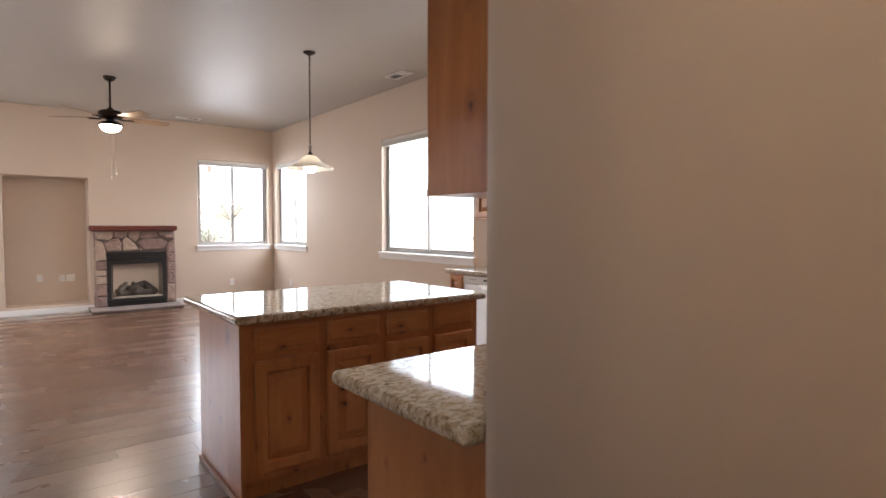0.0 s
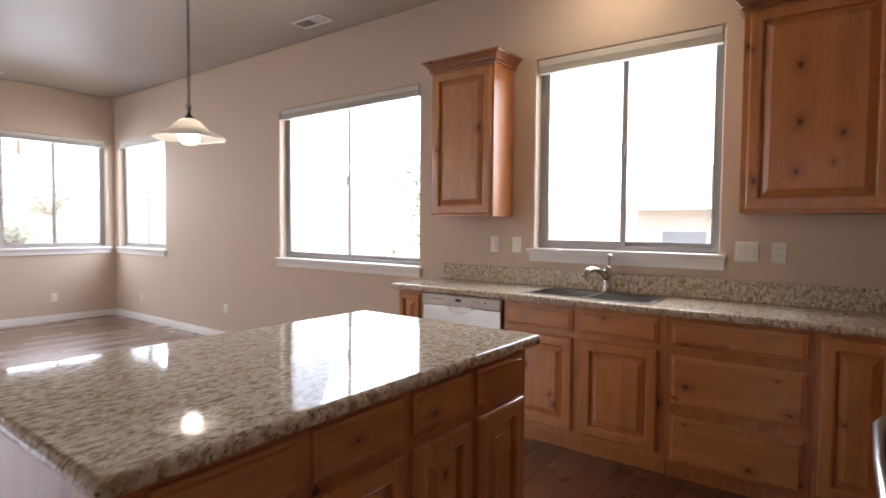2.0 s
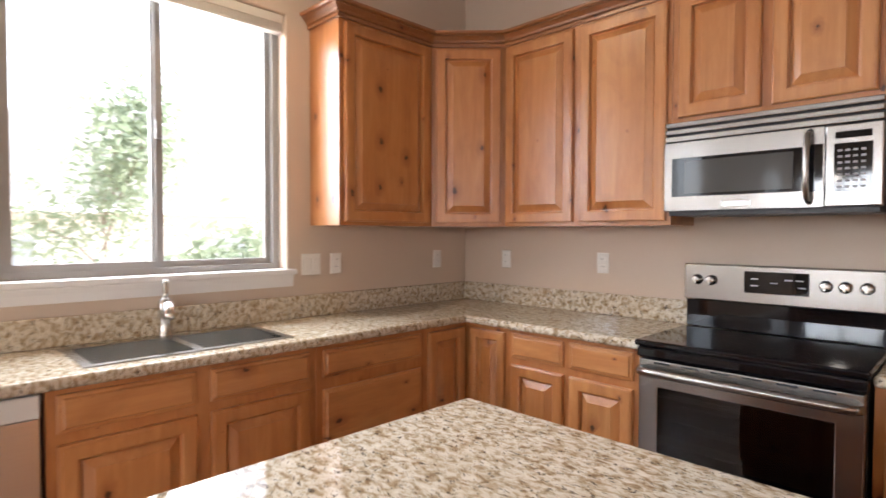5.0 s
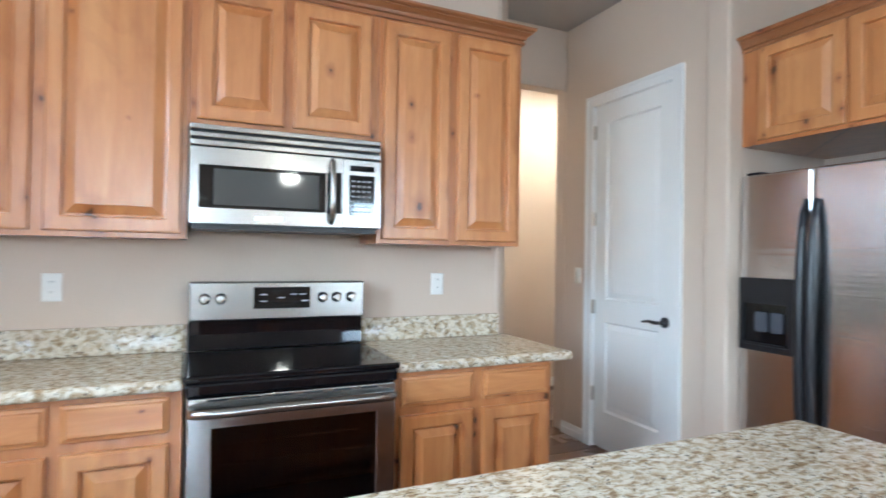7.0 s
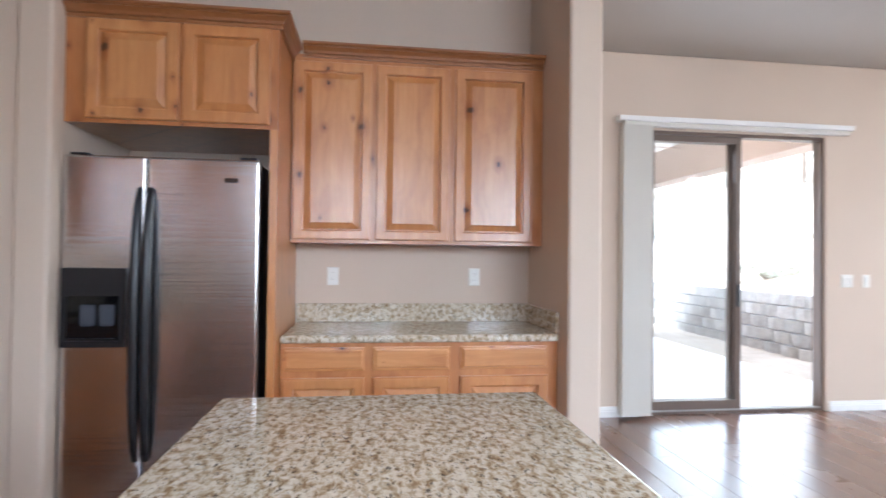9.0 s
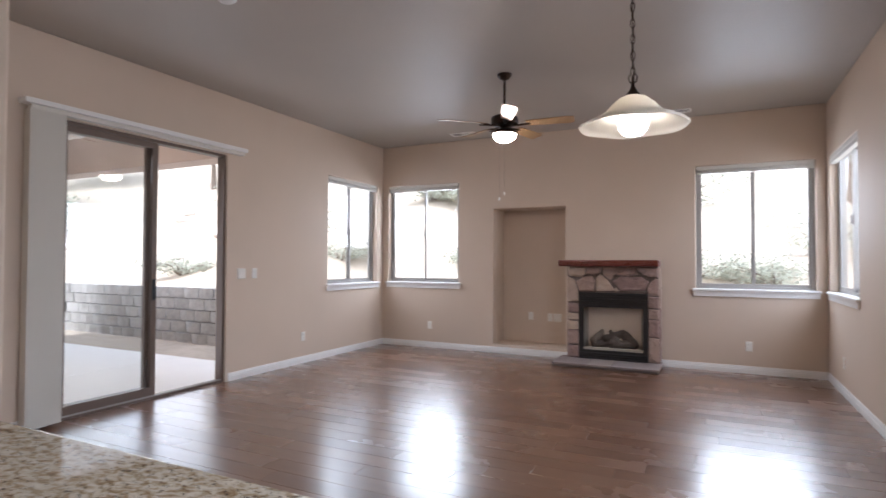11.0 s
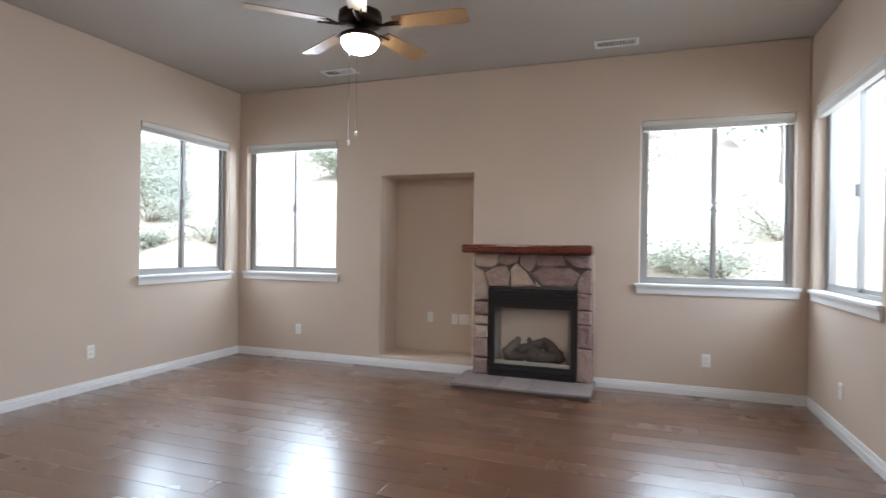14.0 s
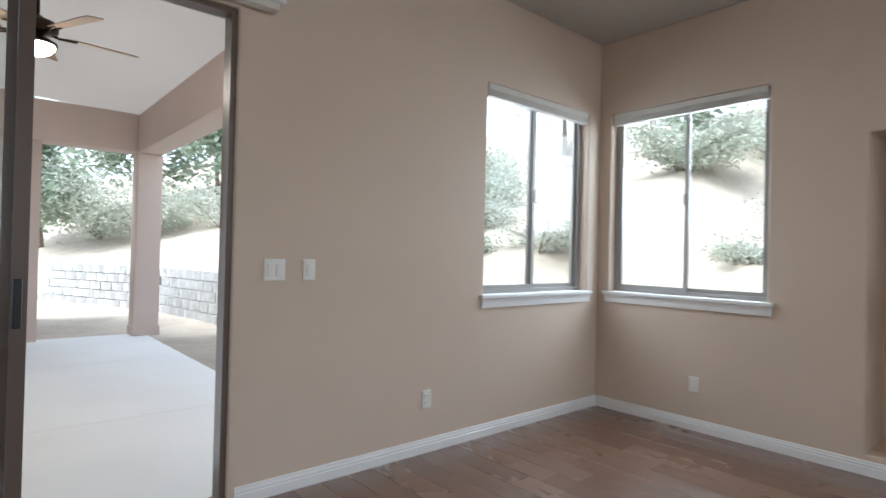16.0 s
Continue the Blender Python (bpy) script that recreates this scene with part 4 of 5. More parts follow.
# ---- refrigerator ----
def refrigerator():
    r = thing("refrigerator", "stainless side-by-side refrigerator with black handles and dispenser", "refrigerator", pose(-0.19, 1.44, 0, 0, 0, 90))
    w, h = 0.905, 1.805
    part("body", box(0.004, w - 0.004, 0.062, 0.72, 0.02, h - 0.012), BLACKMETAL, r)
    part("toe_grille", box(0.01, w - 0.01, 0.03, 0.06, 0.005, 0.095), BLACK, r)
    for nm, a, b in (("freezer_door", 0.0, 0.372), ("fridge_door", 0.380, w)):
        bm = box(a, b, 0.0, 0.058, 0.10, h, 0.012, 3)
        for v in bm.verts:
            if v.co.y < 0.03:
                k = (v.co.x - a) / (b - a)
                v.co.y -= 0.010 * math.sin(math.pi * k)
        d = part(nm, bm, STEEL_FR, r)
        x = 0.352 if a == 0 else 0.402
        pts = [(x, -0.012 - 0.050 * math.sin(math.pi * min(1, max(0, t / 20))) ** 0.5, 0.34 + 1.31 * t / 20) for t in range(21)]
        part("door_handle", tube(pts, [0.012 + 0.012 * math.sin(math.pi * t / 20) ** 0.4 for t in range(21)], 12), BLACK, d, "tall bowed black handle", smooth=True)
        if a == 0:
            disp = part("dispenser", cells([0.012, 0.035, 0.27, 0.30], [0.885, 0.915, 1.13, 1.262], ((0.035, 0.27, 0.915, 1.13),), -0.022, -0.004, "xzy"), BLACK, d, "black ice and water dispenser")
            part("dispenser_well", box(0.036, 0.269, -0.0125, -0.0065, 0.916, 1.129), BLACKGLASS, disp)
            for px in (0.10, 0.185):
                part("paddle", box(px, px + 0.065, -0.026, -0.0135, 0.985, 1.09, 0.012), PADDLE, disp, "grey dispenser paddle")
            part("drip_tray", box(0.045, 0.26, -0.034, -0.0226, 0.917, 0.93, 0.003), BLACK, disp)
        else:
            part("name_badge", box(0.74, 0.80, -0.0105, -0.0085, h - 0.115, h - 0.095), BRONZE, d)
    part("hinge_cover", box(0.02, 0.10, 0.015, 0.085, h, h + 0.014, 0.004), BLACK, r)
    part("hinge_cover", box(w - 0.10, w - 0.02, 0.015, 0.085, h, h + 0.014, 0.004), BLACK, r)


PADDLE = Mat("grey_clear_plastic", 0.12, 0.0, (0.07, 0.075, 0.09)).m
refrigerator()


# ---- fireplace ----
FP_X0, FP_X1, FP_F = 1.185, 2.325, 9.955
IN_X0, IN_X1, IN_Z = 1.335, 2.19, 0.915


def rough_stone(poly, y_back, depth, seed):
    """A stone with a domed, uneven face over a polygon in the wall's plane [(x, z)]."""
    rnd = random.Random(seed)
    bm = bmesh.new()
    cx, cz = sum(p[0] for p in poly) / len(poly), sum(p[1] for p in poly) / len(poly)
    pts = []
    for i, p in enumerate(poly):
        q = poly[(i + 1) % len(poly)]
        pts.append(p)
        k = 0.5 + rnd.uniform(-0.12, 0.12)
        pts.append((p[0] + (q[0] - p[0]) * k + rnd.uniform(-0.004, 0.004), p[1] + (q[1] - p[1]) * k + rnd.uniform(-0.004, 0.004)))
    rows = []
    for s, d in ((1.025, 0.0), (1.02, 0.6), (0.95, 0.9), (0.78, 1.0), (0.45, 1.04)):
        rows.append([bm.verts.new((cx + (x - cx) * s, y_back - depth * d - (rnd.uniform(-0.008, 0.008) if d > 0.5 else 0), cz + (z - cz) * s)) for x, z in pts])
    for a, b in zip(rows, rows[1:]):
        for i in range(len(pts)):
            j = (i + 1) % len(pts)
            bm.faces.new((a[i], a[j], b[j], b[i]))
    bm.faces.new(rows[-1])
    return bm


def fireplace():
    f = thing("fireplace", "stone-faced gas fireplace with dark red wooden mantel", "fireplace")
    core = bmesh.new()
    quad_box(core, FP_X0 + 0.012, IN_X0, FP_F + 0.008, N_Y - 0.002, 0.05, 1.25)
    quad_box(core, IN_X1, FP_X1 - 0.012, FP_F + 0.008, N_Y - 0.002, 0.05, 1.25)
    quad_box(core, IN_X0, IN_X1, FP_F + 0.008, N_Y - 0.002, IN_Z, 1.25)
    part("mortar", core, MORTAR, f)
    top = [
        [(1.19, 1.245), (1.43, 1.245), (1.42, 1.15), (1.36, 1.11), (1.21, 1.125)],
        [(1.44, 1.245), (1.63, 1.245), (1.61, 1.165), (1.53, 1.135), (1.43, 1.16)],
        [(1.64, 1.245), (1.81, 1.245), (1.80, 1.16), (1.735, 1.075), (1.65, 1.14)],
        [(1.82, 1.245), (2.05, 1.245), (2.08, 1.15), (1.95, 1.13), (1.81, 1.14)],
        [(2.06, 1.245), (2.318, 1.245), (2.318, 1.115), (2.19, 1.13), (2.09, 1.19)],
        [(1.30, 1.055), (1.40, 1.115), (1.50, 1.13), (1.545, 1.05), (1.53, 0.935), (1.34, 0.93)],
        [(1.555, 1.09), (1.61, 1.155), (1.71, 1.065), (1.79, 0.945), (1.56, 0.93)],
        [(1.765, 1.06), (1.86, 1.125), (2.12, 1.12), (2.205, 1.06), (2.15, 0.955), (1.87, 0.945)],
        [(1.80, 0.985), (1.845, 0.94), (1.80, 0.93)],
    ]
    left = [[(1.19, 1.11), (1.28, 1.07), (1.325, 0.93), (1.33, 0.80), (1.19, 0.78)]]
    for a, b in ((0.645, 0.77), (0.545, 0.635), (0.42, 0.535), (0.225, 0.41), (0.055, 0.215)):
        left.append([(1.19, a), (1.19, b), (1.325, b - 0.008), (1.33, a + 0.006)])
    right = [[(2.19, 0.985), (2.215, 1.05), (2.28, 1.105), (2.32, 1.10), (2.32, 0.89), (2.20, 0.89)]]
    for a, b in ((0.735, 0.88), (0.60, 0.725), (0.375, 0.59), (0.055, 0.365)):
        right.append([(2.196, a + 0.004), (2.196, b), (2.32, b - 0.01), (2.32, a)])
    k = 0
    for poly in top + left + right:
        k += 1
        part("stone", rough_stone(poly, FP_F + 0.021, 0.032 + 0.008 * ((k * 7) % 4), k), STONE, f, smooth=False)
    # stones on the two returns
    for side, x in ((-1, FP_X0 + 0.013), (1, FP_X1 - 0.013)):
        for a, b in ((0.055, 0.30), (0.31, 0.52), (0.53, 0.74), (0.75, 0.98), (0.99, 1.245)):
            k += 1
            bm = rough_stone([(0.0, a), (0.0, b), (0.115, b - 0.01), (0.115, a)], 0.0, 0.022, k)
            part("stone", bm, STONE, f, m=pose(x, N_Y - 0.002, 0, 0, 0, -90) if side < 0 else pose(x, N_Y - 0.118, 0, 0, 0, 90))
    return f


fp = fireplace()
mantel_bm = box(1.095, 2.335, 9.80, N_Y - 0.002, 1.252, 1.335, 0.018, 3)
for v in mantel_bm.verts:
    v.co += Vector((0, 1, 1)) * (noise.noise(v.co * 4.0) * 0.004)
part("mantel", mantel_bm, MANTEL, fp, "dark red stained wooden mantel shelf")


def hearth():
    h = thing("hearth", "low grey slate hearth of three slabs", "hearth")
    part("bed", box(1.095, 2.345, 9.52, N_Y - 0.016, 0.0, 0.028), MORTAR, h)
    for a, b in ((1.085, 1.515), (1.521, 1.80), (1.806, 2.357)):
        bm = box(a, b, 9.505, N_Y - 0.016, 0.0285, 0.052, 0.004)
        for v in bm.verts:
            v.co += Vector((0.004, 0.006, 0.0015)) * noise.noise(v.co * 9)
        part("slab", bm, HEARTH, h)


hearth()


def gas_insert():
    g = thing("gas_fireplace_insert", "black gas fireplace insert with glass front and ceramic logs", "fireplace insert")
    y = FP_F + 0.0
    x0, x1 = IN_X0 + 0.003, IN_X1 - 0.003
    part("surround", cells([x0, x0 + 0.055, x1 - 0.055, x1], [0.054, 0.17, 0.72, IN_Z - 0.003], ((x0 + 0.055, x1 - 0.055, 0.17, 0.72),), y - 0.012, y + 0.03, "xzy"), BLACKMETAL, g)
    for z in (0.79, 0.822, 0.854, 0.886, 0.062, 0.092, 0.122):
        bm = box(x0 + 0.01, x1 - 0.01, y - 0.03, y - 0.0125, z, z + 0.016, 0.002)
        for v in bm.verts:
            if v.co.y < y - 0.02:
                v.co.z -= 0.008
        part("louvre", bm, BLACKMETAL, g)
    part("glass_front", box(x0 + 0.055, x1 - 0.055, y + 0.004, y + 0.008, 0.17, 0.72), GLASS, g).visible_shadow = False
    part("ledge", box(x0 + 0.058, x1 - 0.058, y + 0.012, y + 0.05, 0.165, 0.20, 0.004), FIREBOX, g)
    bx0, bx1, yb = x0 + 0.06, x1 - 0.06, y + 0.36
    bm = bmesh.new()
    v = [bm.verts.new(p) for p in ((bx0, y + 0.032, 0.165), (bx0 + 0.11, yb, 0.165), (bx1 - 0.11, yb, 0.165), (bx1, y + 0.032, 0.165),
                                   (bx0, y + 0.032, 0.74), (bx0 + 0.11, yb, 0.74), (bx1 - 0.11, yb, 0.74), (bx1, y + 0.032, 0.74))]
    for q in ((0, 1, 5, 4), (1, 2, 6, 5), (2, 3, 7, 6), (0, 3, 2, 1), (4, 5, 6, 7)):
        bm.faces.new([v[i] for i in q])
    bmesh.ops.solidify(bm, geom=bm.faces[:], thickness=-0.02)
    part("firebox", bm, FIREBOX, g, "beige refractory firebox")
    cx = (x0 + x1) / 2
    rnd = random.Random(5)
    for a, b, r in (((cx - 0.29, y + 0.10, 0.245), (cx - 0.02, y + 0.14, 0.245), 0.046), ((cx - 0.03, y + 0.09, 0.24), (cx + 0.28, y + 0.12, 0.25), 0.050),
                    ((cx - 0.22, y + 0.20, 0.31), (cx + 0.22, y + 0.21, 0.335), 0.056), ((cx - 0.26, y + 0.08, 0.25), (cx - 0.12, y + 0.22, 0.43), 0.042),
                    ((cx + 0.05, y + 0.22, 0.45), (cx + 0.28, y + 0.07, 0.23), 0.043), ((cx - 0.14, y + 0.10, 0.29), (cx + 0.10, y + 0.16, 0.375), 0.040),
                    ((cx - 0.09, y + 0.21, 0.46), (cx + 0.05, y + 0.07, 0.25), 0.034)):
        a, b = Vector(a), Vector(b)
        bm = tube([a.lerp(b, t / 8) + Vector((0, 0, 0.008 * math.sin(t * 1.3))) for t in range(9)], [r * (1.12 + 0.35 * rnd.random()) for t in range(9)], 12)
        for v in bm.verts:
            v.co += Vector((1, 1, 1)) * (noise.noise(v.co * 28) * 0.012)
        part("log", bm, LOGS, g, smooth=True)
    bm = bmesh.new()
    for k in range(60):
        p = Vector((rnd.uniform(bx0 + 0.12, bx1 - 0.12), rnd.uniform(y + 0.06, y + 0.28), 0.19))
        bmesh.ops.create_icosphere(bm, subdivisions=1, radius=rnd.uniform(0.010, 0.024), matrix=Matrix.Translation(p))
    part("embers", bm, LOGS, g)


gas_insert()


# ---- lamps and fans ----
def ceiling_fan(m, drop, label, blade_mat, first, lit, pitch=-0.21):
    f = thing("ceiling_fan", label, "ceiling fan", m, group="ceiling fans")
    part("canopy", lathe([(0, 0), (0.07, 0), (0.068, -0.018), (0.045, -0.045), (0.022, -0.055), (0, -0.055)], 32), BRONZE, f, smooth=True)
    part("rod", lathe([(0.0, -0.05), (0.0125, -0.05), (0.0125, -drop), (0, -drop)], 16), BRONZE, f, smooth=True)
    d = -drop
    part("motor", lathe([(0, d + 0.02), (0.03, d + 0.015), (0.04, d - 0.01), (0.10, d - 0.02), (0.128, d - 0.035), (0.132, d - 0.075), (0.125, d - 0.10), (0.08, d - 0.115), (0.045, d - 0.125), (0.042, d - 0.15), (0, d - 0.15)], 40), BRONZE, f, smooth=True)
    kit = part("light_kit", lathe([(0, d - 0.145), (0.06, d - 0.145), (0.09, d - 0.155), (0.125, d - 0.175), (0.13, d - 0.192), (0.115, d - 0.198), (0.0, d - 0.198)], 40), BRONZE, f, smooth=True)
    part("glass_bowl", lathe([(0.112, d - 0.196), (0.108, d - 0.22), (0.085, d - 0.25), (0.05, d - 0.268), (0, d - 0.275)], 40), lit, kit, "lit frosted glass bowl", smooth=True)
    for k in range(5):
        a = first + 72 * k
        bm = bmesh.new()
        n = 10
        top = []
        for t in range(n + 1):
            x = 0.21 + 0.45 * t / n
            hw = 0.052 + 0.018 * (t / n)
            if t == n:
                hw *= 0.8
            top.append((x, hw))
        lo = [bm.verts.new((x, s * hw, s * hw * pitch)) for s, seq in ((-1, top), (1, top[::-1])) for x, hw in seq]
        hi = [bm.verts.new((v.co.x, v.co.y, v.co.z + 0.006)) for v in lo]
        bm.faces.new(lo[::-1])
        bm.faces.new(hi)
        for i in range(len(lo)):
            j = (i + 1) % len(lo)
            bm.faces.new((lo[i], lo[j], hi[j], hi[i]))
        blade = part("blade", bm, blade_mat, f, m=pose(0, 0, d - 0.105, 0, 0, a))
        arm = tube([(0.09, 0, 0.0), (0.14, 0.0, -0.012), (0.19, 0.018, -0.004), (0.25, 0.024, -0.002)], [0.012, 0.009, 0.008, 0.006], 8)
        tube([(0.14, 0, -0.012), (0.19, -0.018, -0.008), (0.25, -0.024, -0.010)], [0.009, 0.008, 0.006], 8, arm)
        part("blade_arm", arm, BRONZE, blade)
    for dx, ln in ((0.035, 0.57), (-0.015, 0.62)):
        c = part("pull_chain", tube([(dx, -0.10, d - 0.19), (dx, -0.10, d - 0.19 - ln)], 0.0016, 6), CHROME, f)
        part("pull_knob", lathe([(0, 0), (0.008, -0.004), (0.010, -0.018), (0.006, -0.034), (0, -0.036)], 16), PLATE, c, "white pull knob", m=pose(dx, -0.10, d - 0.19 - ln), smooth=True)
    return f


ceiling_fan(pose(1.133, 7.635, TOP - 0.001), 0.385, "dark bronze ceiling fan with five wooden blades and lit bowl", BLADE, -66, BOWL)


def pendant():
    x, y = 2.606, 5.265
    p = thing("pendant_lamp", "lit frosted glass pendant lamp on a bronze chain", "pendant lamp", pose(x, y, 0))
    part("canopy", lathe([(0, TOP - 0.001), (0.062, TOP - 0.001), (0.06, TOP - 0.012), (0.03, TOP - 0.03), (0.01, TOP - 0.036), (0, TOP - 0.036)], 32), BRONZE, p, smooth=True)
    z, k = TOP - 0.036, 0
    chain_low = 2.155
    step = 0.036
    n = int((z - chain_low) / step)
    for k in range(n):
        zc = z - (k + 0.5) * (z - chain_low) / n
        h, w = 0.0245, 0.0095
        pts = [(w * math.cos(t), 0, zc + h * math.sin(t)) for t in [2 * math.pi * i / 10 for i in range(10)]]
        part("chain_link", tube(pts, 0.0024, 6, closed=True), BRONZE, p, m=pose(0, 0, 0, 0, 0, 90 * (k % 2) + 20), smooth=True)
    part("cord", tube([(0.004 * math.sin(i * 1.2), 0.004 * math.cos(i * 1.2), z - (z - 2.10) * i / 30) for i in range(31)], 0.0028, 6), BRONZE, p)
    part("socket_cap", lathe([(0, 2.155), (0.006, 2.15), (0.008, 2.11), (0.014, 2.095), (0.03, 2.07), (0.034, 2.062), (0, 2.062)], 24), BRONZE, p, smooth=True)
    part("scroll", tube([(0.0, 0, 2.115), (0.016, 0, 2.13), (0.019, 0, 2.15), (0.012, 0, 2.162)], 0.003, 6), BRONZE, p)
    part("scroll", tube([(0.0, 0, 2.115), (-0.016, 0, 2.13), (-0.019, 0, 2.15), (-0.012, 0, 2.162)], 0.003, 6), BRONZE, p)
    prof = [(0.03, 2.064), (0.06, 2.052), (0.095, 2.022), (0.125, 1.988), (0.165, 1.964), (0.205, 1.948), (0.236, 1.932), (0.238, 1.926)]
    bm = lathe(prof, 64)
    inner = [(r - 0.003 if r > 0.04 else r, z - 0.005) for r, z in prof][::-1]
    lathe(inner, 64, bm)
    for v in bm.verts:
        r = math.hypot(v.co.x, v.co.y)
        if r > 0.12:
            v.co.z += 0.010 * ((r - 0.12) / 0.12) * math.sin(6 * math.atan2(v.co.y, v.co.x)) * SCALLOP
    part("shade", bm, SHADE, p, "frosted white glass bell shade", smooth=True)
    part("bulb", lathe([(0, 2.04), (0.02, 2.035), (0.03, 2.005), (0.055, 1.975), (0.066, 1.945), (0.062, 1.912), (0.042, 1.887), (0.0, 1.878)], 32), BULB, p, "lit globe bulb", smooth=True)


SCALLOP = 0.3
pendant()


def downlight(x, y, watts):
    d = thing("recessed_downlight", "lit recessed downlight with white trim ring, hall ones added as fill", "downlight", pose(x, y, TOP))
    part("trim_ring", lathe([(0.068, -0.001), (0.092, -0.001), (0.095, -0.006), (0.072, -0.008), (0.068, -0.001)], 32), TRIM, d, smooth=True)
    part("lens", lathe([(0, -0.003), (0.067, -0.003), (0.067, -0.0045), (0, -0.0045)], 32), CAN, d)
    # only the added hall fill has watts
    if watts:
        lamp = new("hall_fill_lamp", bpy.data.lights.new("hall_fill_lamp", "AREA"))
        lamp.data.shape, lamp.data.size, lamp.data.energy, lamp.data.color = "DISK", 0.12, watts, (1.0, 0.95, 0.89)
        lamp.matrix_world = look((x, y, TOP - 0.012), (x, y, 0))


downlight(3.62, 2.74, 0)
# this hall pair is unseen, added to brighten the passage wall
downlight(-0.30, -0.72, HALL_FILL)
downlight(-1.1, -0.72, HALL_FILL)


# ---- fittings ----
def ceiling_vent(x, y, turn=0):
    v = thing("ceiling_vent", "white ceiling air register", "air vent", pose(x, y, TOP, 0, 0, turn), group="ceiling registers")
    part("vent_frame", cells([-0.185, -0.16, 0.16, 0.185], [-0.085, -0.06, 0.06, 0.085], ((-0.16, 0.16, -0.06, 0.06),), -0.010, -0.001), TRIM, v)
    part("backing", box(-0.16, 0.16, -0.06, 0.06, -0.003, -0.001), GREYDARK, v)
    for k in range(13):
        xx = -0.148 + k * 0.0247
        bm = bmesh.new()
        s = 0.006 if k < 6 else -0.006
        quad_box(bm, xx - 0.002, xx + 0.002, -0.059, 0.059, -0.009, -0.0035)
        for q in bm.verts:
            if q.co.z < -0.006:
                q.co.x += s
        part("slat", bm, TRIM, v)


ceiling_vent(2.517, 9.735)
ceiling_vent(-0.23, 9.71)
ceiling_vent(3.79, 5.38, 90)
det = thing("smoke_detector", "round white smoke detector on the ceiling", "smoke detector", pose(-0.045, 5.335, TOP))
part("case", lathe([(0, -0.001), (0.068, -0.001), (0.066, -0.02), (0.05, -0.034), (0, -0.036)], 32), TRIM, det, smooth=True)


def plate(m, kind="outlet", wide=1, label=""):
    """A wall plate facing -y, centred on its origin."""
    nm = {"outlet": "wall_outlet", "switch": "light_switch", "blank": "blank_plate"}[kind]
    lb = label or {"outlet": "white duplex wall outlet", "switch": "white rocker light switch plate", "blank": "blank white wall plate"}[kind]
    p = thing(nm, lb, {"outlet": "outlet", "switch": "switch", "blank": "wall plate"}[kind], m, group="wall plates")
    hw = 0.036 if wide == 1 else 0.059
    part("plate", rings_panel(2 * hw, 0.115, [(0.0, 0.002), (0.003, 0.005), (0.006, 0.006)], back=-0.0), PLATE, p, m=pose(-hw, -0.0005, -0.0575))
    for k in range(wide):
        x = 0 if wide == 1 else (-0.023, 0.023)[k]
        if kind == "outlet":
            for z in (-0.021, 0.021):
                s = part("socket", box(x - 0.0165, x + 0.0165, -0.009, -0.0065, z - 0.014, z + 0.014, 0.003), PLATE, p)
                for dx in (-0.0065, 0.0065):
                    part("slot", box(x + dx - 0.001, x + dx + 0.001, -0.0096, -0.0091, z - 0.002, z + 0.007), GREYDARK, s)
        elif kind == "switch":
            part("rocker", rings_panel(0.033, 0.067, [(0.0, 0.001), (0.002, 0.003), (0.004, 0.0035)]), PLATE, p, m=pose(x - 0.0165, -0.0065, -0.0335, 4, 0, 0))
    return p


def on_e(y, z):
    return pose(E_X, y, z, 0, 0, -90)


def on_n(x, z):
    return pose(x, N_Y, z)


def on_w(y, z):
    return pose(W_X, y, z, 0, 0, 90)


def on_s(x, z):
    return pose(x, S_Y, z, 0, 0, 180)


for y in (3.652, 3.468, 1.838, 1.043):
    plate(on_e(y, 1.196), "switch" if y == 3.652 else "outlet")
plate(on_e(1.996, 1.196), "switch", 2)
for x in (3.71, 3.02, 1.305):
    plate(on_s(x, 1.20))
for y in (2.66, 3.58):
    plate(pose(-0.95, y, 1.205, 0, 0, 90), label="white duplex outlet over the alcove counter")
plate(on_w(7.168, 1.165), "switch", 2)
plate(on_w(7.362, 1.165), "switch")
plate(on_w(8.203, 0.34))
plate(on_n(-0.957, 0.34))
plate(on_n(3.298, 0.32))
plate(on_e(7.24, 0.35))
plate(on_e(9.29, 0.32))
plate(pose(0.50, 10.54, 0.51), "blank")
plate(pose(0.79, 10.54, 0.50))
plate(pose(0.90, 10.54, 0.50), "blank", 2)
plate(pose(-0.13, 0.147, 1.216, 0, 0, 90), "switch")

# ---- outdoors ----
GZ = -0.15


def wall_line(x):
    """Where the retaining wall's foot runs, as y over x."""
    pts = ((-40, -3.0), (-16.5, 7.2), (-12.6, 9.0), (-9.4, 9.45), (-4.4, 9.35), (-2.7, 12.4), (6.6, 12.75), (60, 14.0))
    for (xa, ya), (xb, yb) in zip(pts, pts[1:]):
        if xa <= x <= xb:
            return ya + (yb - ya) * (x - xa) / (xb - xa)
    return 14.0


def hill(x, y):
    """Height of the ground."""
    d = y - wall_line(max(-39.0, min(59.0, x))) - 0.36
    far = max(0.0, math.hypot(x, y) - 70) * 0.10
    rough = noise.noise(Vector((x * 0.5, y * 0.5, 0)))
    if d <= 0:
        return GZ + 0.02 * noise.noise(Vector((x, y, 3.0))) + min(far, 14)
    east_k = max(0.0, min(1.0, (9.0 - x) / 3.0))
    return GZ + east_k * (0.80 + 0.33 * min(d, 22) + 0.10 * rough * min(1, d)) + min(far, 14)


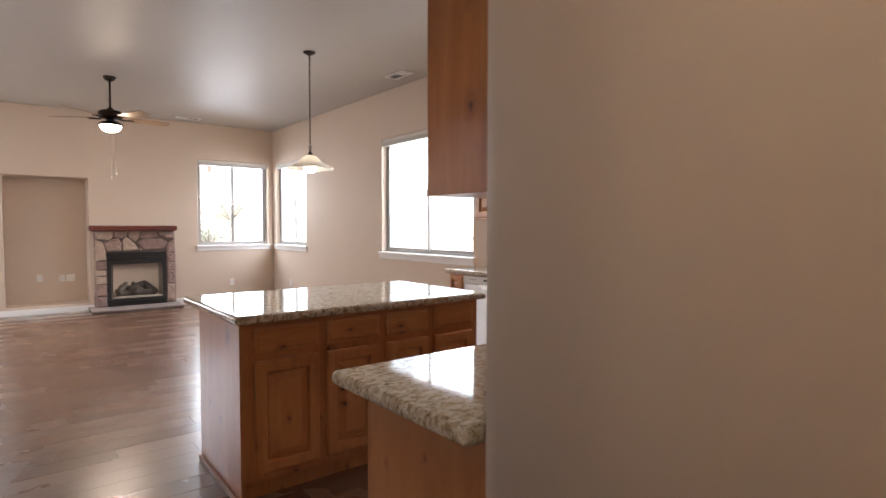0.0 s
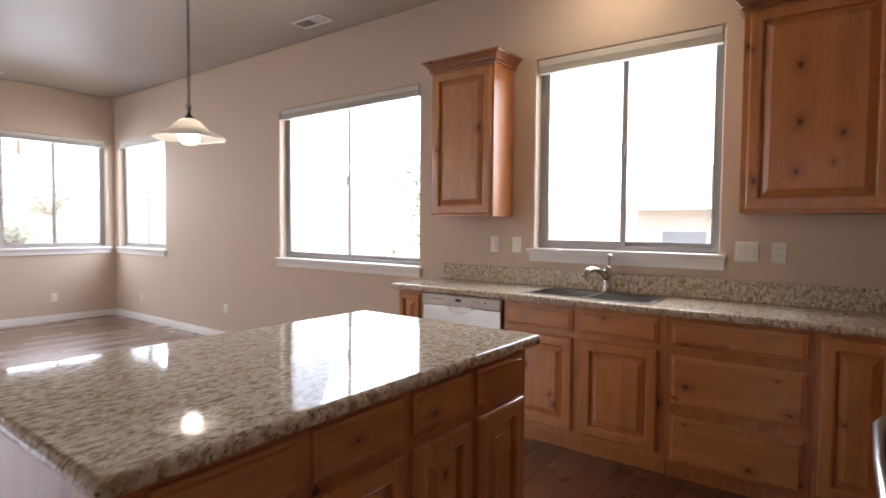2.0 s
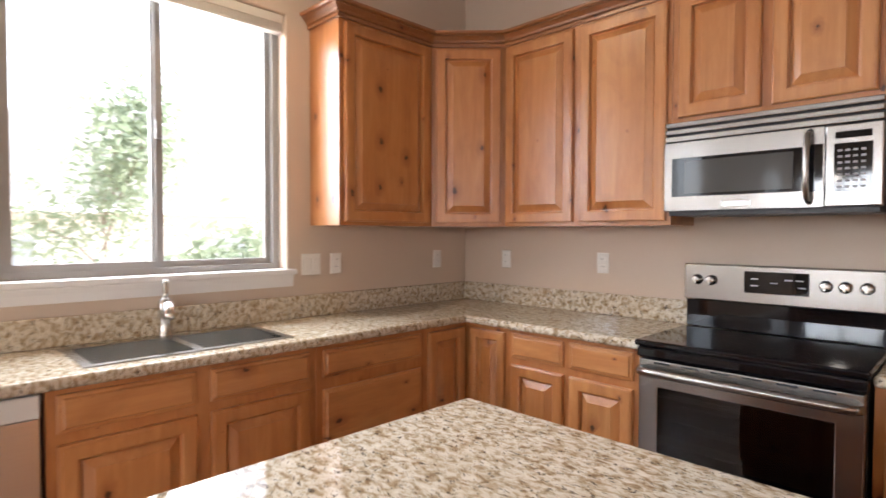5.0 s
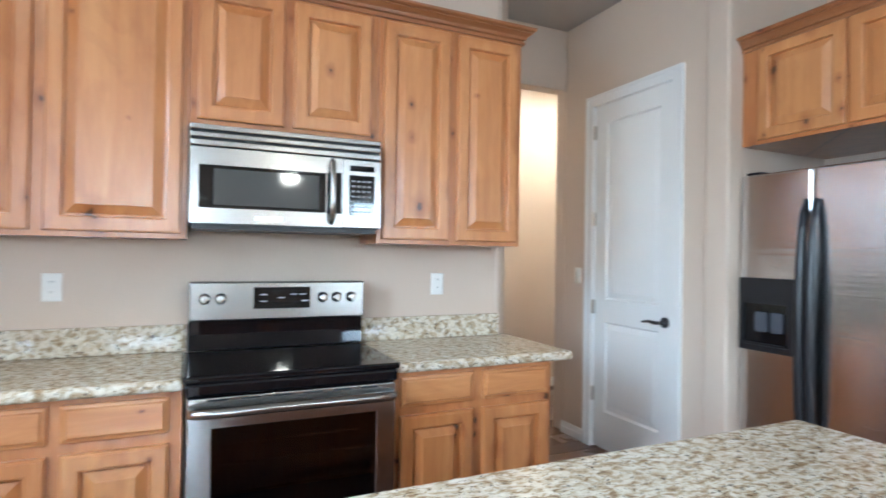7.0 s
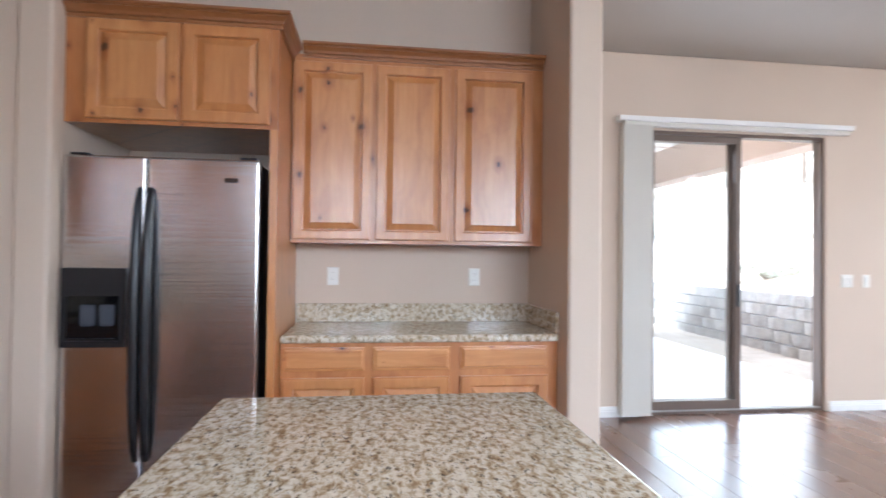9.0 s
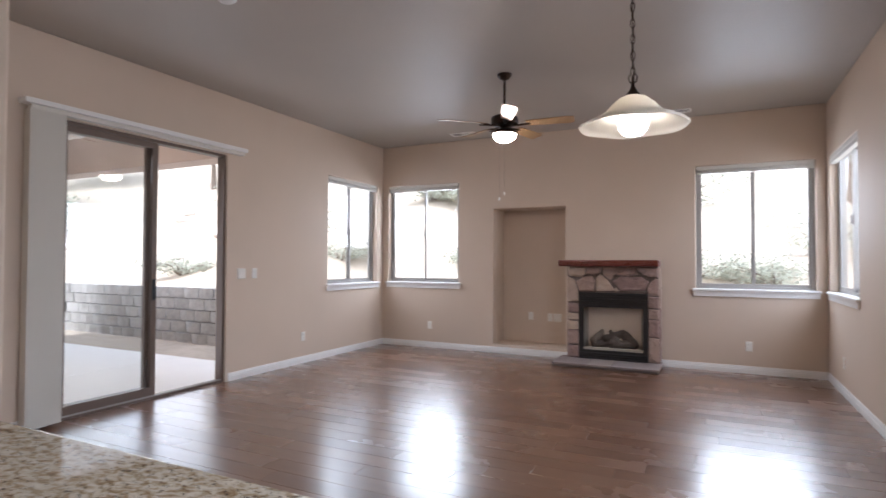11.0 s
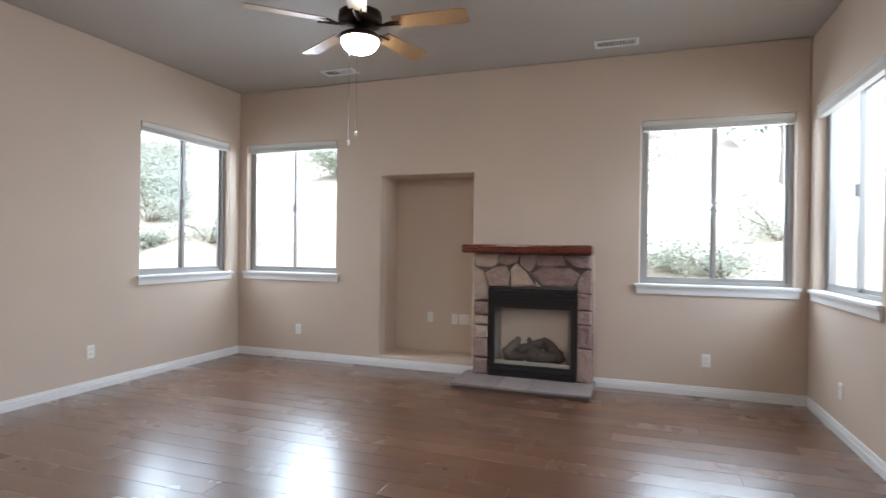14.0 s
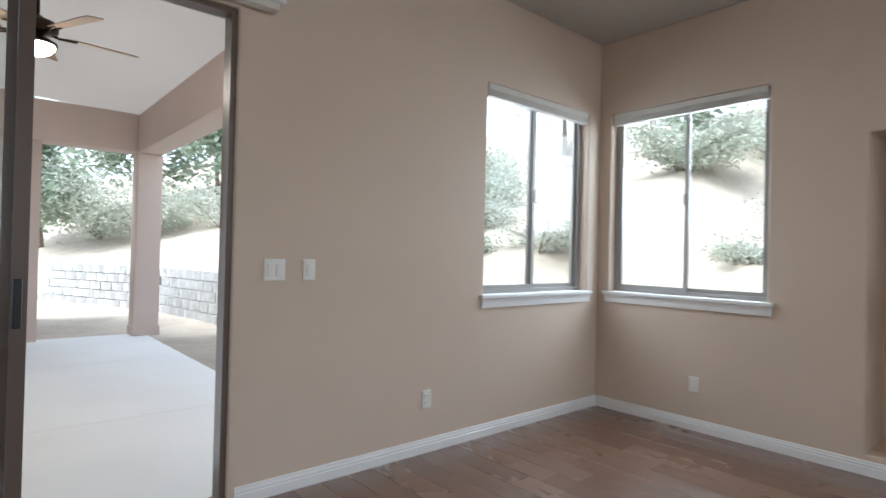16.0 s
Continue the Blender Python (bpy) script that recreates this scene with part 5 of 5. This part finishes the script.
def ground():
    bm = bmesh.new()
    xs = [-400, -250, -150, -100, -70] + [-45 + 1.5 * i for i in range(18)] + [-18 + 0.25 * i for i in range(66)] + [-1.5 + 0.75 * i for i in range(25)] + [18 + 3 * i for i in range(10)] + [55, 75, 100, 150, 250, 400]
    ys = [-400, -250, -120, -70, -50] + [-35 + 3 * i for i in range(13)] + [4 + 0.75 * i for i in range(4)] + [7 + 0.25 * i for i in range(30)] + [14.5 + 0.75 * i for i in range(24)] + [33, 40, 50, 75, 100, 150, 250, 400]
    grid = [[bm.verts.new((x, y, hill(x, y) if not (-1.9 < x < 4.3 and -1.4 < y < 10.3) else -0.3)) for x in xs] for y in ys]
    for j in range(len(ys) - 1):
        for i in range(len(xs) - 1):
            bm.faces.new((grid[j][i], grid[j][i + 1], grid[j + 1][i + 1], grid[j + 1][i]))
    solid("ground", bm, DIRT, "dry pale dirt yard rising to a hillside", "ground", kind="structure", smooth=True)


ground()
slab = thing("patio", "pale concrete patio slab with control joints", "patio", kind="structure")
for a, b in ((-8.45, -6.3), (-6.29, -3.86), (-3.85, -1.97)):
    part("slab", box(a, b, 3.2, 8.0, -0.3, -0.05, 0.006), SLAB, slab)


def patio_cover():
    p = thing("patio_cover", "tan stucco patio cover with post and beams", "patio cover")
    part("post", box(-8.5, -8.16, 7.8, 8.14, -0.05, 2.66, 0.012), STUCCO, p)
    part("post_foot", box(-8.515, -8.145, 7.785, 8.155, -0.049, 0.09, 0.008), STUCCO, p)
    part("beam", box(-8.5, -1.97, 7.8, 8.14, 2.661, 3.22, 0.012), STUCCO, p, "north stucco beam")
    part("beam", box(-8.5, -8.16, 6.0, 7.799, 2.661, 3.22, 0.012), STUCCO, p)
    bm = bmesh.new()
    v = [bm.verts.new(q) for q in ((-8.5, 3.0, 3.52), (-1.97, 3.0, 3.52), (-1.97, 8.14, 3.222), (-8.5, 8.14, 3.222))]
    bm.faces.new(v)
    bmesh.ops.solidify(bm, geom=bm.faces[:], thickness=-0.12)
    part("soffit", bm, SOFFIT, p, "pale patio ceiling")


patio_cover()


def wing():
    w = thing("house_wing", "pale sided house wing at the patio", "house")
    part("wall", box(-12.0, -8.3, 2.0, 6.56, -0.2, 3.3), SIDING, w)
    part("wall", box(-8.3, -1.97, 2.9, 3.19, -0.2, 3.55), STUCCO, w)
    for k in range(18):
        part("siding_board", box(-8.298, -8.28, 3.2, 6.5, 0.02 + k * 0.18, 0.19 + k * 0.18), SIDING, w)
    part("corner_trim", box(-8.302, -8.265, 6.50, 6.66, -0.05, 3.2), STUCCO, w)
    part("wall", box(-2.1, -1.97, 3.19, 4.5, -0.2, 3.4), STUCCO, w)


wing()
ceiling_fan(pose(-4.06, 6.3, 3.33), 0.41, "dark ceiling fan with lit bowl under the patio cover", BLADE, 25, BOWL, 0.21)


def retaining_wall(path, courses, group):
    """Rows of rough split-face blocks along a plan path."""
    w = thing("retaining_wall", "grey split-face block retaining wall against the hill", "retaining wall", None, group)
    shapes = []
    for s in range(4):
        rnd = random.Random(40 + s)
        bm = box(0.010, 0.390, 0.0, 0.28, 0.008, 0.192)
        bmesh.ops.subdivide_edges(bm, edges=[e for e in bm.edges if abs(e.verts[0].co.x - e.verts[1].co.x) > 0.2], cuts=2)
        for v in bm.verts:
            if v.co.y < 0.1:
                k = abs(v.co.x - 0.2) / 0.2
                v.co.y += 0.075 * k * k + rnd.uniform(-0.012, 0.012)
        shapes.append(mesh_of(bm, "block", BLOCK))
    rnd = random.Random(3)
    pts = [Vector(p) for p in path]
    for c in range(courses):
        off = 0.2 * (c % 2)
        for a, b in zip(pts, pts[1:]):
            d = b - a
            n, d = int(d.length / 0.4), d.normalized()
            out = Vector((d.y, -d.x))
            for i in range(n):
                q = a + d * (off + i * 0.4) - out * 0.035 * c
                ob = new("block", shapes[rnd.randrange(4)])
                ob.parent = w
                ob.matrix_basis = pose(q.x, q.y, GZ + 0.2 * c - 0.03, 0, 0, math.degrees(math.atan2(d.y, d.x)) + rnd.uniform(-1.5, 1.5))
    return w


retaining_wall([(-16.5, 7.2), (-12.6, 9.0), (-9.4, 9.45), (-4.4, 9.35)], 5, "retaining walls")
retaining_wall([(-4.4, 9.45), (-2.7, 12.4)], 5, "retaining walls")
retaining_wall([(-2.7, 12.45), (6.6, 12.75)], 5, "retaining walls")


def leafy(name, label, cat, base, height, spread, count, size, material, trunk=0.0, seed=1, group="", squash=1.0):
    """A tree or bush: a tapered, branching trunk and a crown of many small leaf clumps."""
    rnd = random.Random(seed)
    x, y, z = base
    t = thing(name, label, cat, pose(x, y, z - 0.05), group)
    centres = []
    if trunk:
        bm = tube([(0.06 * math.sin(i), 0.06 * math.cos(i * 1.4), height * 0.8 * i / 6) for i in range(7)], [trunk * (1 - 0.8 * i / 6) for i in range(7)], 8)
        part("trunk", bm, BARK, t)
    nb = 7 if trunk else 9
    for k in range(nb):
        a, hgt = rnd.uniform(0, 6.28), rnd.uniform(0.16, 0.85) if trunk else rnd.uniform(0.1, 0.4)
        r = spread * rnd.uniform(0.45, 0.95) * (1.15 - hgt if trunk else 1)
        tip = Vector((r * math.cos(a), r * math.sin(a), height * min(1, hgt + rnd.uniform(0.08, 0.3))))
        st = Vector((0, 0, height * hgt * 0.8)) if trunk else Vector((0, 0, 0))
        part("limb", tube([st, st.lerp(tip, 0.5) + Vector((0, 0, 0.1)), tip], [max(0.02, trunk * 0.35), max(0.014, trunk * 0.2), 0.008], 6), BARK, t)
        centres += [st.lerp(tip, f) for f in (0.45, 0.7, 0.9, 1.05)]
    bm = bmesh.new()
    for k in range(count):
        c = rnd.choice(centres)
        p = c + Vector((rnd.gauss(0, 1), rnd.gauss(0, 1), rnd.gauss(0, 0.8) * squash)) * spread * 0.20
        if p.z < 0.05:
            p.z = 0.05 + rnd.random() * 0.2
        q = Euler((rnd.uniform(-1, 1), rnd.uniform(-1, 1), rnd.uniform(0, 6.3))).to_matrix()
        s = size * rnd.uniform(0.6, 1.4)
        v = [bm.verts.new(p + q @ Vector(w) * s) for w in ((0, -1, 0), (0.42, 0, 0.1), (0, 1, 0), (-0.42, 0, 0.1))]
        bm.faces.new(v)
    part("crown", bm, material, t)
    return t


rt = random.Random(11)
k = 0
for x, y, h, s in ((-22, 16, 6.0, 2.6), (-19, 12.5, 4.5, 2.4), (-24, 11, 5.5, 2.6), (-16, 19, 7.0, 2.6), (-12, 23, 7.5, 2.7), (-27, 20, 8, 3), (-8, 26, 8, 2.8), (-3, 28, 7.5, 2.8), (2, 27, 7.5, 2.8), (-20, 7.5, 4.2, 2.4), (-6.5, 19.5, 6.5, 2.0), (7, 25, 7, 2.6)):
    k += 1
    leafy("pine_tree", "tall pine on the hillside", "tree", (x, y, hill(x, y)), h, s, 3000, 0.15, NEEDLE, 0.11, k, "hillside trees")
for x, y, h, s in ((-17.5, 10.0, 2.4, 1.7), (-15.8, 11.6, 2.0, 1.5), (-19, 9.0, 3.0, 2.0), (-2.4, 14.6, 0.55, 0.6), (-0.6, 13.6, 0.4, 0.5), (-5.2, 11.4, 0.7, 0.7), (-7.5, 10.9, 0.6, 0.7), (-4.2, 12.2, 0.8, 0.7), (-1.6, 16.5, 1.3, 1.1), (0.8, 15.2, 0.9, 0.9), (2.6, 14.0, 0.8, 0.9), (3.9, 13.8, 0.7, 0.8), (5.0, 15.6, 1.2, 1.1), (-4.6, 17.2, 1.6, 1.3), (-8.2, 14.6, 1.5, 1.3), (-10.5, 16.8, 1.9, 1.6), (-3.2, 20.5, 2.2, 1.8), (1.8, 19.5, 1.9, 1.7), (-6.4, 12.9, 1.0, 0.9)):
    k += 1
    leafy("sagebrush", "grey-green sage bush on the bank", "bush", (x, y, hill(x, y)), h, s, 2200 if s < 1.2 else 4500, 0.035 if s < 1.2 else 0.06, SAGE, 0.0, k, "bank bushes", 0.7)
for x, y, h, s in ((8.0, 7.3, 2.9, 1.1), (9.6, 1.7, 3.6, 1.5), (5.6, 1.75, 1.62, 0.7), (12.5, 9.4, 2.6, 1.3)):
    k += 1
    leafy("garden_tree", "young green garden tree beside the house", "tree", (x, y, hill(x, y)), h, s, 4500 if 9 < x < 10 else 2600, 0.055, LEAF, 0.02 if 9 < x < 10 else 0.04, k, "garden trees")
rr = random.Random(9)
for i in range(26):
    x, y = rr.uniform(-14, 6), rr.uniform(11, 22)
    if hill(x, y) < 0.5:
        continue
    bm = bmesh.new()
    bmesh.ops.create_icosphere(bm, subdivisions=2, radius=rr.uniform(0.15, 0.45))
    for v in bm.verts:
        v.co *= 1 + 0.35 * noise.noise(v.co * 3 + Vector((i, 0, 0)))
        v.co.z *= 0.6
    solid("boulder", bm, ROCK, "pale weathered boulder on the hillside", "rock", pose(x, y, hill(x, y) - 0.02, 0, 0, i * 40), "hillside boulders")


def neighbour():
    h = thing("neighbour_house", "pale neighbouring house with low gable roof", "house", pose(15.5, 1.0, GZ - 0.75))
    part("wall", box(0, 9, -6, 5.2, -0.1, 2.9), SIDING, h)
    bm = bmesh.new()
    v = [bm.verts.new(p) for p in ((-0.6, -6.6, 2.75), (-0.6, 5.8, 2.75), (9.6, 5.8, 2.75), (9.6, -6.6, 2.75), (-0.6, -0.4, 5.2), (9.6, -0.4, 5.2))]
    for q in ((0, 1, 2, 3), (0, 4, 5, 3), (1, 2, 5, 4), (0, 1, 4), (3, 5, 2)):
        bm.faces.new([v[i] for i in q])
    part("roof", bm, FARROOF, h)
    part("fascia", box(-0.68, -0.601, -6.6, 5.8, 2.68, 2.84), TRIM, h)
    for y in (-4.0, 0.5, 3.4):
        w = part("window", box(-0.03, -0.001, y, y + 1.2, 1.0, 2.2), TRIM, h)
        part("pane", box(-0.036, -0.031, y + 0.06, y + 1.14, 1.06, 2.14), FARPANE, w)


neighbour()

# ---- floor planks ----
floor = thing("floor", "glossy dark brown hardwood plank floor", "floor", kind="structure")
FX0, FX1, FY0, FY1 = W_X - 0.02, E_X + 0.01, -1.32, N_Y + 0.01
PW = 0.165
rp = random.Random(21)
plank_mesh = {}
rest = bmesh.new()
made = 0
row = 0
y = FY1
while y > FY0:
    x = FX0 - rp.uniform(0, 1.2)
    while x < FX1:
        ln = rp.choice((1.0, 1.3, 1.6, 1.9))
        a, b = max(x, FX0), min(x + ln, FX1)
        if b - a > 0.02:
            whole = abs(b - a - ln) < 1e-6
            if made < 300 and y > 4.6 and b - a > 0.3:
                key = round(b - a, 3)
                if key not in plank_mesh:
                    bm = box(0.0006, key - 0.0006, 0.0007, PW - 0.0007, -0.011, 0.0)
                    up = [e for e in bm.edges if e.verts[0].co.z > -0.001 and e.verts[1].co.z > -0.001]
                    bmesh.ops.bevel(bm, geom=up, offset=0.0009, segments=1, affect="EDGES")
                    plank_mesh[key] = mesh_of(bm, "plank", FLOOR)
                ob = new("plank", plank_mesh[key])
                ob.parent = floor
                ob.matrix_basis = pose(a, y - PW, 0)
                made += 1
            else:
                bm = rest
                e = 0.0011
                lo = [bm.verts.new(p) for p in ((a + 0.0006, y - PW + 0.0007, -0.003), (b - 0.0006, y - PW + 0.0007, -0.003), (b - 0.0006, y - 0.0007, -0.003), (a + 0.0006, y - 0.0007, -0.003))]
                hi = [bm.verts.new(p) for p in ((a + e, y - PW + e, 0), (b - e, y - PW + e, 0), (b - e, y - e, 0), (a + e, y - e, 0))]
                bm.faces.new(hi)
                for i in range(4):
                    j = (i + 1) % 4
                    bm.faces.new((lo[i], lo[j], hi[j], hi[i]))
        x += ln
    y -= PW
tagged(part("planks", rest, FLOOR, floor), kind="stuff")
